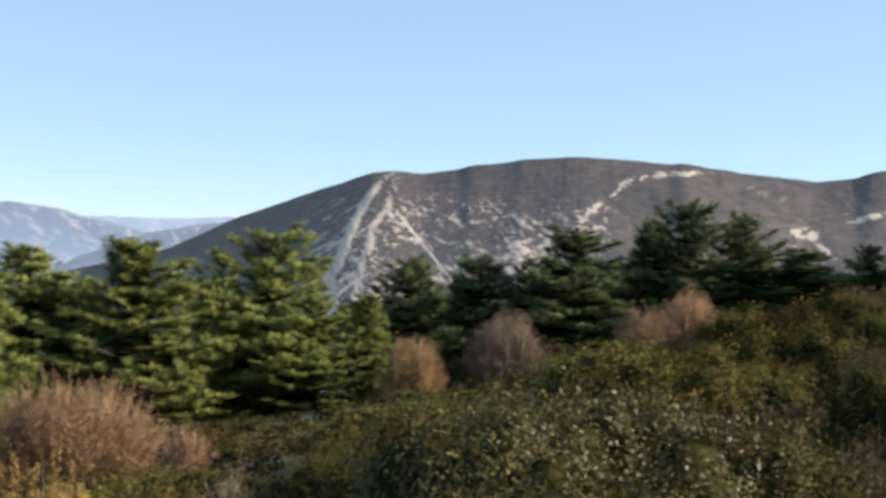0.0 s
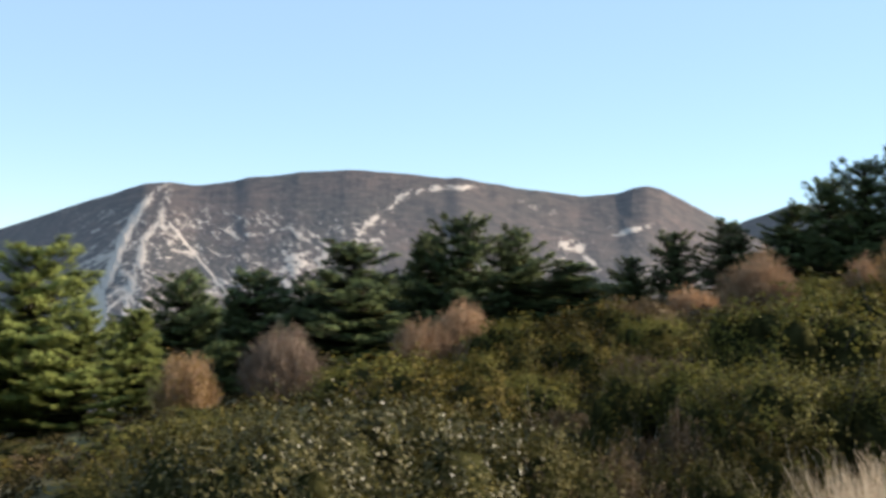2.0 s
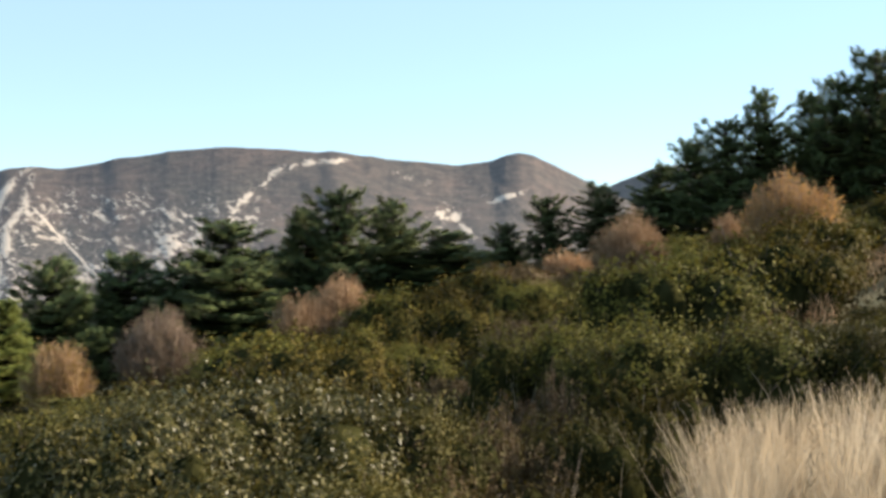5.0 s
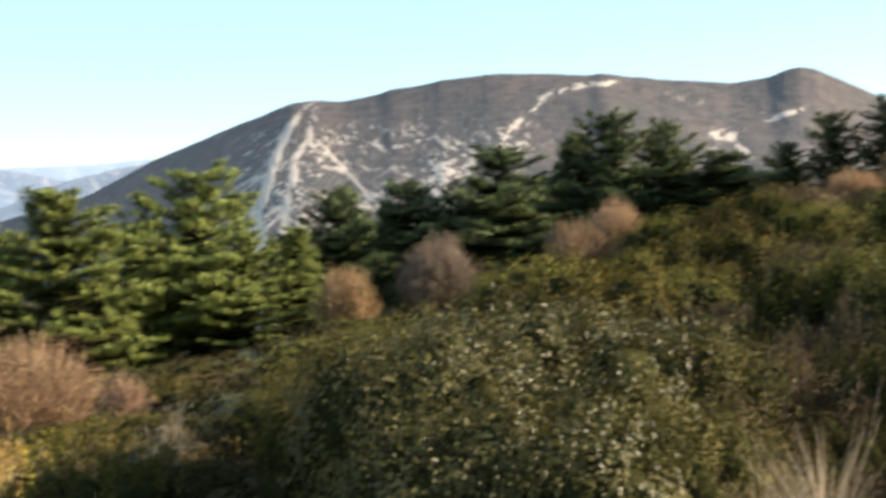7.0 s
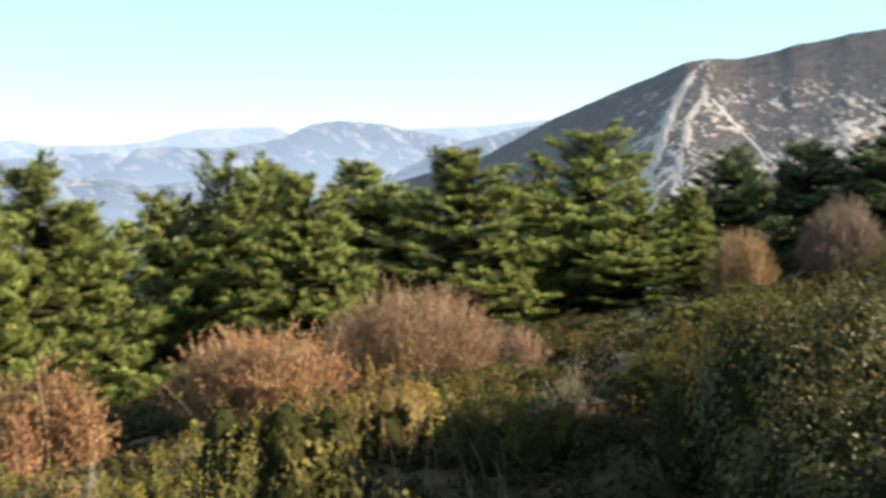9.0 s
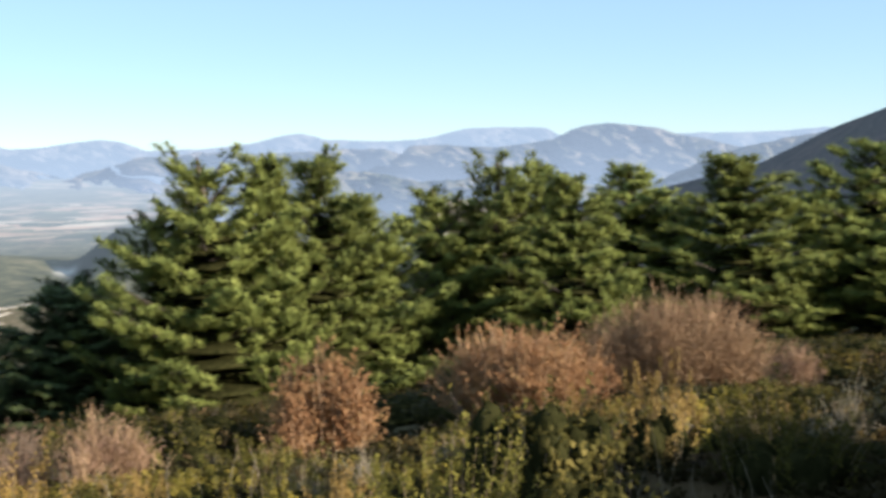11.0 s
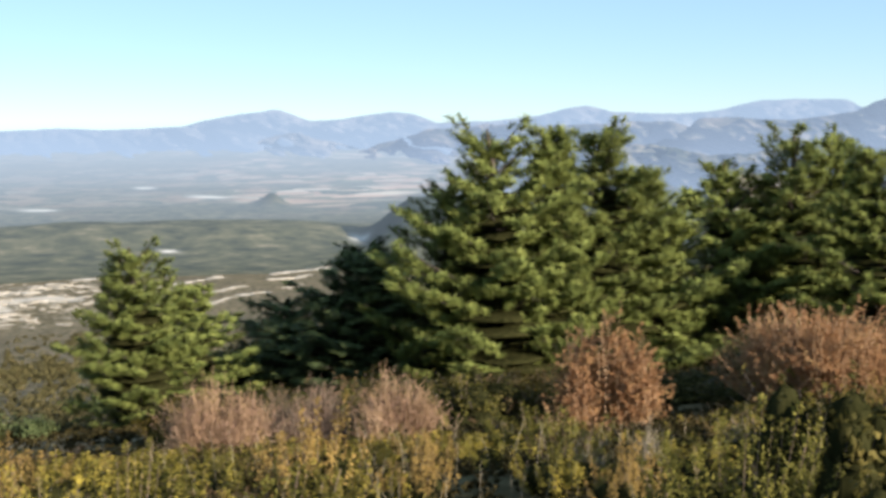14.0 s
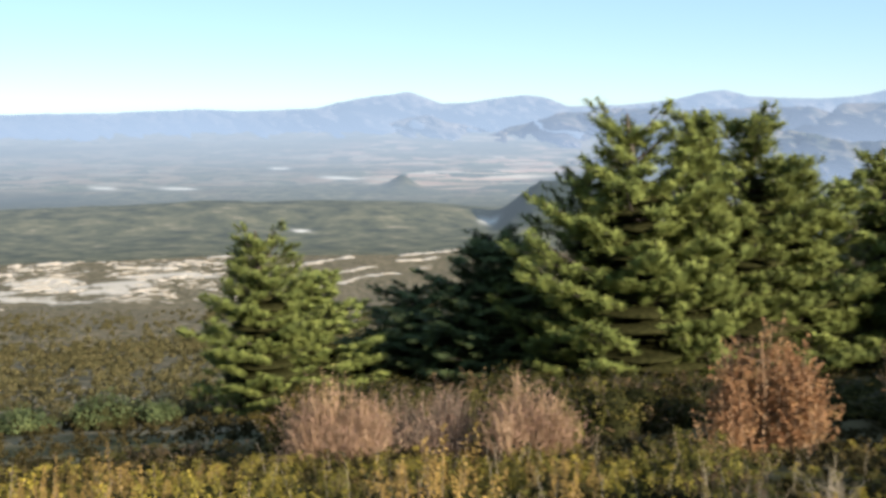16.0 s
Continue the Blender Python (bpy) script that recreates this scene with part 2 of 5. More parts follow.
def distance_mat(name, stops, air_glow, amount, scale, fields=False):
    """A backdrop of distance: land colour with haze put in as emission. amount: the share of glow, or None for the
    attribute.
    """
    m, n, l, b = mat(name, 1.0)
    b.inputs["Specular IOR Level"].default_value = 0.0
    t = noise_tex(n, l, scale, 7.0, squash=(1, 1, 2.5), rough=0.68)
    r = ramp(n, stops)
    l.new(t.outputs[0], r.inputs[0])
    c = r.outputs[0]
    if fields:
        vo, sep = n.new("ShaderNodeTexVoronoi"), n.new("ShaderNodeSeparateColor")
        tc = n.new("ShaderNodeTexCoord")
        vo.inputs["Scale"].default_value = 0.017
        warp, push = noise_tex(n, l, 0.006, 3.0), n.new("ShaderNodeVectorMath")
        push.operation = "MULTIPLY_ADD"
        push.inputs[1].default_value = (160, 160, 0)
        l.new(warp.outputs["Color"], push.inputs[0])
        l.new(tc.outputs["Object"], push.inputs[2])
        l.new(push.outputs[0], vo.inputs["Vector"])
        l.new(vo.outputs["Color"], sep.inputs[0])
        fr = ramp(n, [(0.0, (0.05, 0.06, 0.03)), (0.25, (0.46, 0.29, 0.20)), (0.48, (0.14, 0.14, 0.07)), (0.62, (0.56, 0.38, 0.27)), (0.88, (0.58, 0.48, 0.37))], "CONSTANT")
        l.new(sep.outputs[0], fr.inputs[0])
        wood = noise_tex(n, l, 0.0022, 5.0, rough=0.6)
        k = ramp(n, [(0.40, (0, 0, 0)), (0.52, (1, 1, 1))])
        l.new(wood.outputs[0], k.inputs[0])
        av, am, kk = n.new("ShaderNodeAttribute"), n.new("ShaderNodeMapRange"), n.new("ShaderNodeMath")
        av.attribute_name = "air_glow"
        am.inputs[1].default_value, am.inputs[2].default_value = 0.34, 0.46
        l.new(av.outputs["Fac"], am.inputs[0])
        kk.operation = "MULTIPLY"
        l.new(k.outputs[0], kk.inputs[0])
        l.new(am.outputs[0], kk.inputs[1])
        cr, ck = n.new("ShaderNodeAttribute"), n.new("ShaderNodeMath")
        cr.attribute_name = "crop"
        ck.operation = "MULTIPLY"
        l.new(kk.outputs[0], ck.inputs[0])
        l.new(cr.outputs["Fac"], ck.inputs[1])
        c = mix(n, l, ck.outputs[0], c, fr.outputs[0])
        wd, st = n.new("ShaderNodeAttribute"), n.new("ShaderNodeAttribute")
        wd.attribute_name, st.attribute_name = "wood", "stone"
        # dark tone of the woods, and of the bluff's painted shade
        c = mix(n, l, wd.outputs["Fac"], c, (0.022, 0.028, 0.016))
        c = mix(n, l, st.outputs["Fac"], c, (0.75, 0.70, 0.62))
    l.new(c, b.inputs["Base Color"])
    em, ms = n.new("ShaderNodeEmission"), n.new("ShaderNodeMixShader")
    em.inputs[0].default_value, em.inputs[1].default_value = (*air_glow, 1), 1.0
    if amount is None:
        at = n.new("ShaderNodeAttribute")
        at.attribute_name = "air_glow"
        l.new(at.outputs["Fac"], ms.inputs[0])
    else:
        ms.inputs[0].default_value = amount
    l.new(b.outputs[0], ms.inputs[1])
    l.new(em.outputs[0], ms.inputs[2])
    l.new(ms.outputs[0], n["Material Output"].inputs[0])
    return m


# emission colour mixed over far land to imitate haze
AIR_GLOW = (0.184, 0.240, 0.330)
M_GROUND = ground_mat()
M_MOUNTAIN = mountain_mat()
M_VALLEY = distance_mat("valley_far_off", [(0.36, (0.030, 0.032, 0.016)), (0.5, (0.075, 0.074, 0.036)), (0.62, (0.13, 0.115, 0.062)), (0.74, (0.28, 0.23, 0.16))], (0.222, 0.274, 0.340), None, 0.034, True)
M_RANGE_1 = distance_mat("range_near", [(0.38, (0.035, 0.045, 0.030)), (0.5, (0.11, 0.105, 0.075)), (0.60, (0.18, 0.155, 0.12)), (0.7, (0.30, 0.26, 0.21))], AIR_GLOW, None, 0.010)
M_RANGE_2 = distance_mat("range_middle", [(0.38, (0.03, 0.04, 0.03)), (0.5, (0.12, 0.11, 0.085)), (0.6, (0.19, 0.16, 0.13)), (0.7, (0.30, 0.26, 0.22))], AIR_GLOW, None, 0.008)
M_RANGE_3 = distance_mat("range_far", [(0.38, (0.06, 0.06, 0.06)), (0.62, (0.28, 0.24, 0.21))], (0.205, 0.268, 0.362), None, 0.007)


# ---------------------------------------------------------------- mesh helpers
rng = np.random.default_rng(7)


def mesh_obj(name, verts, faces, material, smooth=False, attrs=()):
    """One mesh object from numpy arrays: verts (n, 3), faces (m, 3 or 4)."""
    verts, faces = np.asarray(verts, np.float32), np.asarray(faces, np.int32)
    me = bpy.data.meshes.new(name)
    k = faces.shape[1]
    me.vertices.add(len(verts))
    me.vertices.foreach_set("co", verts.ravel())
    me.loops.add(faces.size)
    me.loops.foreach_set("vertex_index", faces.ravel())
    me.polygons.add(len(faces))
    me.polygons.foreach_set("loop_start", np.arange(0, faces.size, k, dtype=np.int32))
    me.polygons.foreach_set("use_smooth", np.full(len(faces), smooth))
    for key, values in attrs:
        a = me.attributes.new(key, "FLOAT", "POINT")
        a.data.foreach_set("value", np.asarray(values, np.float32))
    me.materials.append(material)
    me.update(calc_edges=True)
    return new(name, me)


def under(ob, parent, label="", kind=""):
    ob.parent = parent
    return tagged(ob, label, kind=kind)


def unit(v):
    return v / np.maximum(np.linalg.norm(v, axis=-1, keepdims=True), 1e-9)


def leaves(pos, way, length, width, jitter=0.8, face=None):
    """Folded diamond leaves: two triangles each, along way with some scatter; with face, their blades turn that way, as leaves turn to the light."""
    n = len(pos)
    d = unit(way + rng.normal(0, jitter, (n, 3)) * 0.6)
    if face is None:
        side = unit(np.cross(d, rng.normal(0, 1, (n, 3))))
    else:
        nrm = unit(face + rng.normal(0, 0.38, (n, 3)))
        d = unit(rng.normal(0, 1, (n, 3)) + 0.5 * way)
        d = unit(d - nrm * (d * nrm).sum(1, keepdims=True))
        side = np.cross(nrm, d)
    up = np.cross(side, d)
    ln, wd = (length * rng.uniform(0.7, 1.25, n))[:, None], (width * rng.uniform(0.7, 1.25, n))[:, None]
    v = np.stack([pos, pos + d * ln * 0.5 + side * wd * 0.5 + up * wd * 0.12, pos + d * ln, pos + d * ln * 0.5 - side * wd * 0.5 + up * wd * 0.12], 1)
    f = np.arange(4 * n).reshape(n, 4)
    return v.reshape(-1, 3), f


def strips(points, widths):
    """Thin tapering blades along polylines: points (n, k, 3), widths (k,)."""
    n, k = points.shape[:2]
    d = unit(points[:, -1] - points[:, 0])
    side = unit(np.cross(d, rng.normal(0, 1, (n, 3))))
    w = np.asarray(widths)[None, :, None] * 0.5
    v = np.concatenate([points - side[:, None] * w, points + side[:, None] * w], 2).reshape(n, k * 2, 3)
    base = np.arange(n)[:, None] * (2 * k)
    f = np.concatenate([np.stack([base + 2 * i, base + 2 * i + 1, base + 2 * i + 3, base + 2 * i + 2], 2) for i in range(k - 1)], 1)
    return v.reshape(-1, 3), f.reshape(-1, 4)


def tubes(points, radii, sides=5):
    """Round tapering stems along polylines: points (n, k, 3), radii (n, k)."""
    n, k = points.shape[:2]
    d = unit(points[:, -1] - points[:, 0])
    a = unit(np.cross(d, np.array([0.3, 0.9, 0.2]) + 0 * d))
    b = np.cross(d, a)
    th = np.arange(sides) / sides * 2 * np.pi
    ring = a[:, None, None] * np.cos(th)[None, None, :, None] + b[:, None, None] * np.sin(th)[None, None, :, None]
    v = points[:, :, None] + ring * radii[:, :, None, None]
    idx = np.arange(n * k * sides).reshape(n, k, sides)
    nx = np.roll(idx, -1, 2)
    f = np.stack([idx[:, :-1], nx[:, :-1], nx[:, 1:], idx[:, 1:]], -1)
    return v.reshape(-1, 3), f.reshape(-1, 4)


def vnoise(x, y, seed=0):
    """Smooth value noise, 0 to 1."""
    xi, yi = np.floor(x).astype(np.int64), np.floor(y).astype(np.int64)
    fx, fy = x - xi, y - yi
    fx, fy = fx * fx * (3 - 2 * fx), fy * fy * (3 - 2 * fy)

    def h(i, j):
        s = np.sin(i * 127.1 + j * 311.7 + seed * 74.7) * 43758.5453
        return s - np.floor(s)
    return (h(xi, yi) * (1 - fx) + h(xi + 1, yi) * fx) * (1 - fy) + (h(xi, yi + 1) * (1 - fx) + h(xi + 1, yi + 1) * fx) * fy


def fbm(x, y, seed=0, octaves=5, gain=0.5):
    s, a, t = 0 * x, 1.0, 0.0
    for o in range(octaves):
        s, t = s + a * vnoise(x * 2 ** o + o * 17.3, y * 2 ** o + o * 9.1, seed + o), t + a
        a *= gain
    return s / t


# ---------------------------------------------------------------- the lie of the land
# Heights by bearing (degrees clockwise from +y) at 8, 16, 30, 60, 120, 250 and 500 m.
BEARINGS = np.array([-90, -66, -48, -30, -10, 0, 12, 25, 36, 60, 90.0])
NEAR = np.array([
    [-1.1, -1.1, -1.05, -.8, -.55, -.4, -.25, -.05, .1, .4, .6],
    [-3.0, -3.0, -2.9, -2.4, -1.6, -1.1, -.65, 0, .4, 1.4, 1.8],
    [-5.9, -6.2, -6.1, -5.0, -3.6, -2.6, -1.6, -.1, .8, 3.0, 4],
    [-14, -15, -14.5, -11.5, -8.0, -6.0, -3.2, 0, 2.2, 6.5, 8]])
SLOPE = np.array([
    [-26, -26, -25.5, -22, -17, -14, -10, -1, 3, 12, 14],
    [-50, -51, -50, -47, -42, -38, -32, -18, -5, 10, 14],
    [-82, -83, -83, -83, -82, -82, -80, -60, -45, -10, 5]])
RADII = np.log(np.array([3, 8, 16, 30, 60, 120, 250, 500, 1000, 2000, 3500, 4950.0]))


def ground_z(az, r):
    """Height of the ground at bearing az and distance r (arrays)."""
    az, r = np.broadcast_arrays(np.asarray(az, float), np.asarray(r, float))
    front = np.where(az > 180, az - 360, az)
    back = np.clip((np.abs(front) - 90) / 90, 0, 1)
    a = np.clip(front, -90, 90)
    rows = [0 * a]
    rows += [np.interp(a, BEARINGS, row) * (1 - 0.8 * back) for row in NEAR]
    rows += [np.interp(a, BEARINGS, row) * (1 - 0.6 * back) for row in SLOPE]
    rows += [-127 + 0 * a, -164 + 0 * a, -163 + 0 * a, -110 + 0 * a]
    z = np.zeros_like(a)
    lr = np.log(np.maximum(r, 3))
    for i in range(len(RADII) - 1):
        u = np.clip((lr - RADII[i]) / (RADII[i + 1] - RADII[i]), 0, 1)
        inside = (lr >= RADII[i]) & (lr <= RADII[i + 1])
        w = u * 0.6 + 0.4 * u * u
        z = np.where(inside, rows[i] * (1 - w) + rows[i + 1] * w, z)
    # a stony knoll behind the pines
    z = z + 15.8 * np.exp(-((a + 29) / 6.5) ** 2 - ((lr - np.log(115)) / 0.25) ** 2)
    x, y = r * np.sin(np.radians(az)), r * np.cos(np.radians(az))
    bump = np.clip(r / 30, 0.15, 1)
    z = z + 0.5 * bump * (fbm(x / 6, y / 6, 3) - 0.5) + np.clip((r - 80) / 300, 0, 1) * 7 * (fbm(x / 90, y / 90, 5) - 0.5)
    return z


def spot(az, r):
    """The place on the ground at a bearing and distance."""
    a = radians(az)
    return r * math.sin(a), r * math.cos(a), float(ground_z(az, r))


def polar(name, az, r, z, material, attrs=(), closed=False):
    """A sheet over bearings (columns) and distances (rows)."""
    A, Rr = np.meshgrid(az, np.arange(z.shape[0]))
    x, y = r * np.sin(np.radians(A)), r * np.cos(np.radians(A))
    v = np.stack([x, y, z], -1).reshape(-1, 3)
    nr, na = z.shape
    idx = np.arange(nr * na).reshape(nr, na)
    if closed:
        idx = np.concatenate([idx, idx[:, :1]], 1)
    f = np.stack([idx[:-1, :-1], idx[:-1, 1:], idx[1:, 1:], idx[1:, :-1]], -1).reshape(-1, 4)
    return mesh_obj(name, v, f[:, ::-1], material, True, [(k, a.ravel()) for k, a in attrs])


def build_ground():
    az = np.concatenate([np.arange(-75, 50, 0.35), np.arange(50, 285, 2.5)])
    r = np.concatenate([[0.02], np.geomspace(0.6, 900, 190)])
    A, R = np.meshgrid(az, r)
    Z = ground_z(A, R)
    x, y = R * np.sin(np.radians(A)), R * np.cos(np.radians(A))
    # bands of bare limestone on the slope below, and on the knoll
    band = np.exp(-((A + 67) / 7.0) ** 4) * np.exp(-((np.log(R) - np.log(640)) / 0.28) ** 2)
    strip = 0 * A
    for r0, a0, wide in ((520, -54.0, 4.5), (600, -53.0, 3.0), (730, -56.0, 1.6), (690, -50.5, 1.5)):
        strip = np.maximum(strip, np.exp(-((A - a0) / wide) ** 4) * np.exp(-((np.log(R) - np.log(r0) - 0.044 * (A + 57)) / 0.022) ** 2))
    knoll = np.exp(-((A + 29) / 6.5) ** 2 - ((np.log(R) - np.log(108)) / 0.2) ** 2)
    slab = fbm((x + 0.7 * y) / 26, (y - 0.7 * x) / 15, 11)
    bare = np.clip(0.95 * band * np.clip(3.4 * slab - 1.2, 0, 1) + 0.95 * strip * np.clip(2.2 * fbm(x / 40, y / 14, 12) - 0.5, 0, 1) + 0.45 * knoll, 0, 1)
    g = polar("ground", az, R, Z, M_GROUND, [("stone", bare), ("open", np.maximum(np.clip((R - 40) / 25, 0, 1) * np.clip((-20 - A) / 15, 0, 1), np.clip((R - 14) / 10, 0, 1) * np.clip((-55 - A) / 5, 0, 1)))], True)
    tagged(g, "brown scrubby hillside with dry litter and pale limestone patches", "ground", kind="structure")
    # the wide valley beyond
    az2 = np.concatenate([np.arange(-80, 60, 0.25), np.arange(60, 280, 4)])
    r2 = np.geomspace(900, 4950, 140)
    A, R = np.meshgrid(az2, r2)
    x, y = R * np.sin(np.radians(A)), R * np.cos(np.radians(A))
    Z = ground_z(A, R) + 10 * (fbm(x / 260, y / 260, 21) - 0.5) * np.clip((R - 900) / 400, 0, 1)
    # a low wooded plateau across the valley, with a dark bluff at its end
    Z = Z + 26 * np.exp(-((A + 62) / 15) ** 4 - ((np.log(R) - np.log(1350)) / 0.13) ** 2)
    Z = Z + 48 * np.clip((A + 47.4) / 2.3, 0, 1) * np.clip((-38 - A) / 3, 0, 1) * np.exp(-((np.log(R) - np.log(1250)) / 0.07) ** 2) * (0.85 + 0.3 * fbm(A * 2, np.log(R) * 30, 29))
    butte = np.exp(-((A + 51.9) / 0.6) ** 2 - ((np.log(R) - np.log(2250)) / 0.035) ** 2)
    Z = Z + 22 * butte
    # share of painted haze glow, growing with distance
    air_glow = np.interp(np.log(R), np.log([900, 1400, 2200, 3500, 4900]), [0.10, 0.20, 0.43, 0.72, 0.93]) - 0.10 * butte
    crop = np.clip(0.30 + 0.9 * np.exp(-((A + 49.5) / 6) ** 4) * np.clip((R - 1900) / 400, 0, 1), 0, 1) * np.clip(0.4 + 1.1 * fbm(x / 500, y / 500, 27), 0, 1)
    # dark tones: shade painted on the bluff's flank; woods on the butte, and in patches over the plain
    wood = np.clip((A + 48) / 0.6, 0, 1) * np.clip((-38 - A) / 3, 0, 1) * np.exp(-((np.log(R) - np.log(1235)) / 0.075) ** 4)
    wood = np.maximum(np.maximum(wood, butte), 0.75 * np.clip(5 * (fbm(x / 330, y / 520, 28) - 0.53), 0, 1) * np.clip((R - 1450) / 200, 0, 1))
    # bare quarries and tracks
    pale = 0 * A
    for pa, pr, wa, wr in ((-63.0, 2250, 0.9, 0.018), (-47.6, 1240, 0.5, 0.02), (-58.0, 2900, 0.5, 0.02), (-66.5, 2300, 0.6, 0.02), (-52.5, 1500, 0.7, 0.006), (-57, 1150, 0.6, 0.005), (-55, 2500, 1.0, 0.015)):
        pale = np.maximum(pale, np.exp(-((A - pa) / wa) ** 4 - ((np.log(R) - np.log(pr) + 0.012 * (A - pa)) / wr) ** 2) * np.clip(0.3 + fbm(x / 60, y / 60, 23), 0, 1))
    b = polar("backdrop_valley", az2, R, Z, M_VALLEY, [("air_glow", air_glow), ("stone", pale), ("crop", crop), ("wood", wood)], True)
    tagged(b, "hazy valley plain with woods, fields and pale tracks", "valley", kind="structure")


def range_strip(name, label, profile, r, foot, material, rough_el, seed, depth=500, air_glow=0.7):
    """A range of hills: the crest follows (bearing, elevation) pairs, the face falls towards the viewer in spurs; the
    haze glow put into its material thickens towards its foot.
    """
    p = np.array(profile)
    az = np.arange(p[0, 0], p[-1, 0], 0.1)
    crest = np.interp(az, p[:, 0], p[:, 1])
    k = np.hanning(9) / np.hanning(9).sum()
    crest = np.convolve(np.pad(crest, 4, mode="edge"), k, "valid") + rough_el * (fbm(az * 1.7, 0 * az, seed, 5) - 0.5)
    s = np.linspace(0, 1, 60)[:, None]
    el = foot + (np.maximum(crest, foot + 0.05) - foot) * s ** 0.8
    A = np.broadcast_to(az, el.shape)
    spur = 1 - np.abs(2 * fbm(A * 0.55 + el * 0.5, el * 0.9, seed + 3, 5) - 1)
    R = r - depth * (1 - s) + depth * 1.6 * (spur - 0.7) * (1 - s ** 4)
    Z = np.tan(np.radians(el)) * R + EYE
    R = np.concatenate([R, R[-1:] + 120]); Z = np.concatenate([Z, Z[-1:] - 260])
    # share of painted haze glow, more at the foot and far left
    haze_glow = np.clip(air_glow + (1 - air_glow) * (0.65 * (1 - s) ** 1.3 + 0.5 * np.clip((-56 - A) / 6, 0, 1)), 0, 0.97)
    ob = polar(name, az, R, Z, material, [("air_glow", np.concatenate([haze_glow, haze_glow[-1:]]))])
    return tagged(ob, label, "mountains", kind="structure")


def build_ranges():
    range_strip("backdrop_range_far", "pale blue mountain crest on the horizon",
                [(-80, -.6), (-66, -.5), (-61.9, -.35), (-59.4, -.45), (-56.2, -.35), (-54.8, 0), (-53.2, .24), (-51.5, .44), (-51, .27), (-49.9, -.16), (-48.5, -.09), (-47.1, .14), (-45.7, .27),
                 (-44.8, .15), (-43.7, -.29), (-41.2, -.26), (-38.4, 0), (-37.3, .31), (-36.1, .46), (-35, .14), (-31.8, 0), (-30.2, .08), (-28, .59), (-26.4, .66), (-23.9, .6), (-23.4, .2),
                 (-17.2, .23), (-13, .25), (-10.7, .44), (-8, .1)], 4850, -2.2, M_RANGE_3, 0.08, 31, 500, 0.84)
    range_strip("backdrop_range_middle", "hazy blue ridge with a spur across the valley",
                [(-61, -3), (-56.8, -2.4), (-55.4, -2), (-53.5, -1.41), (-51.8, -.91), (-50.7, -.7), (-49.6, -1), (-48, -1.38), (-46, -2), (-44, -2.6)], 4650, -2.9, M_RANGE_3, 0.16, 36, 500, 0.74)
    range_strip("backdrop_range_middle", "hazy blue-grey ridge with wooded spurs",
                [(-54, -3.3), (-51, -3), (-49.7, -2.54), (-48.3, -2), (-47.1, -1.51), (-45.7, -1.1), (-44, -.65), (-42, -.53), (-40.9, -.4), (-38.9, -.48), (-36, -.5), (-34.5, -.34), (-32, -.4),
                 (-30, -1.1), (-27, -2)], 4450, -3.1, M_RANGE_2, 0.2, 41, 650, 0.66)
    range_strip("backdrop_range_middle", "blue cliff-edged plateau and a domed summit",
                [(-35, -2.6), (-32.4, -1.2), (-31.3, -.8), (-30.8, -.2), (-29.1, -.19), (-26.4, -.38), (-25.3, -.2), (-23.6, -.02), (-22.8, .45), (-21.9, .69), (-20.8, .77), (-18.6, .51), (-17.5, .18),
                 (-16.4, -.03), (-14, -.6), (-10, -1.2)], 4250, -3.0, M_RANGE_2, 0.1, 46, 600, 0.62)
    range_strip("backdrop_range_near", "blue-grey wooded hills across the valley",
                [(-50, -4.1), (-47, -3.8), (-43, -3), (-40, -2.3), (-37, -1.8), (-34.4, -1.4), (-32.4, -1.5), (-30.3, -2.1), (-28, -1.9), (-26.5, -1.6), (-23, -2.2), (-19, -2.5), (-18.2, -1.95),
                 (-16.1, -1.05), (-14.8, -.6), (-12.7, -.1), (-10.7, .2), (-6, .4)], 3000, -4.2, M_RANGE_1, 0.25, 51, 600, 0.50)


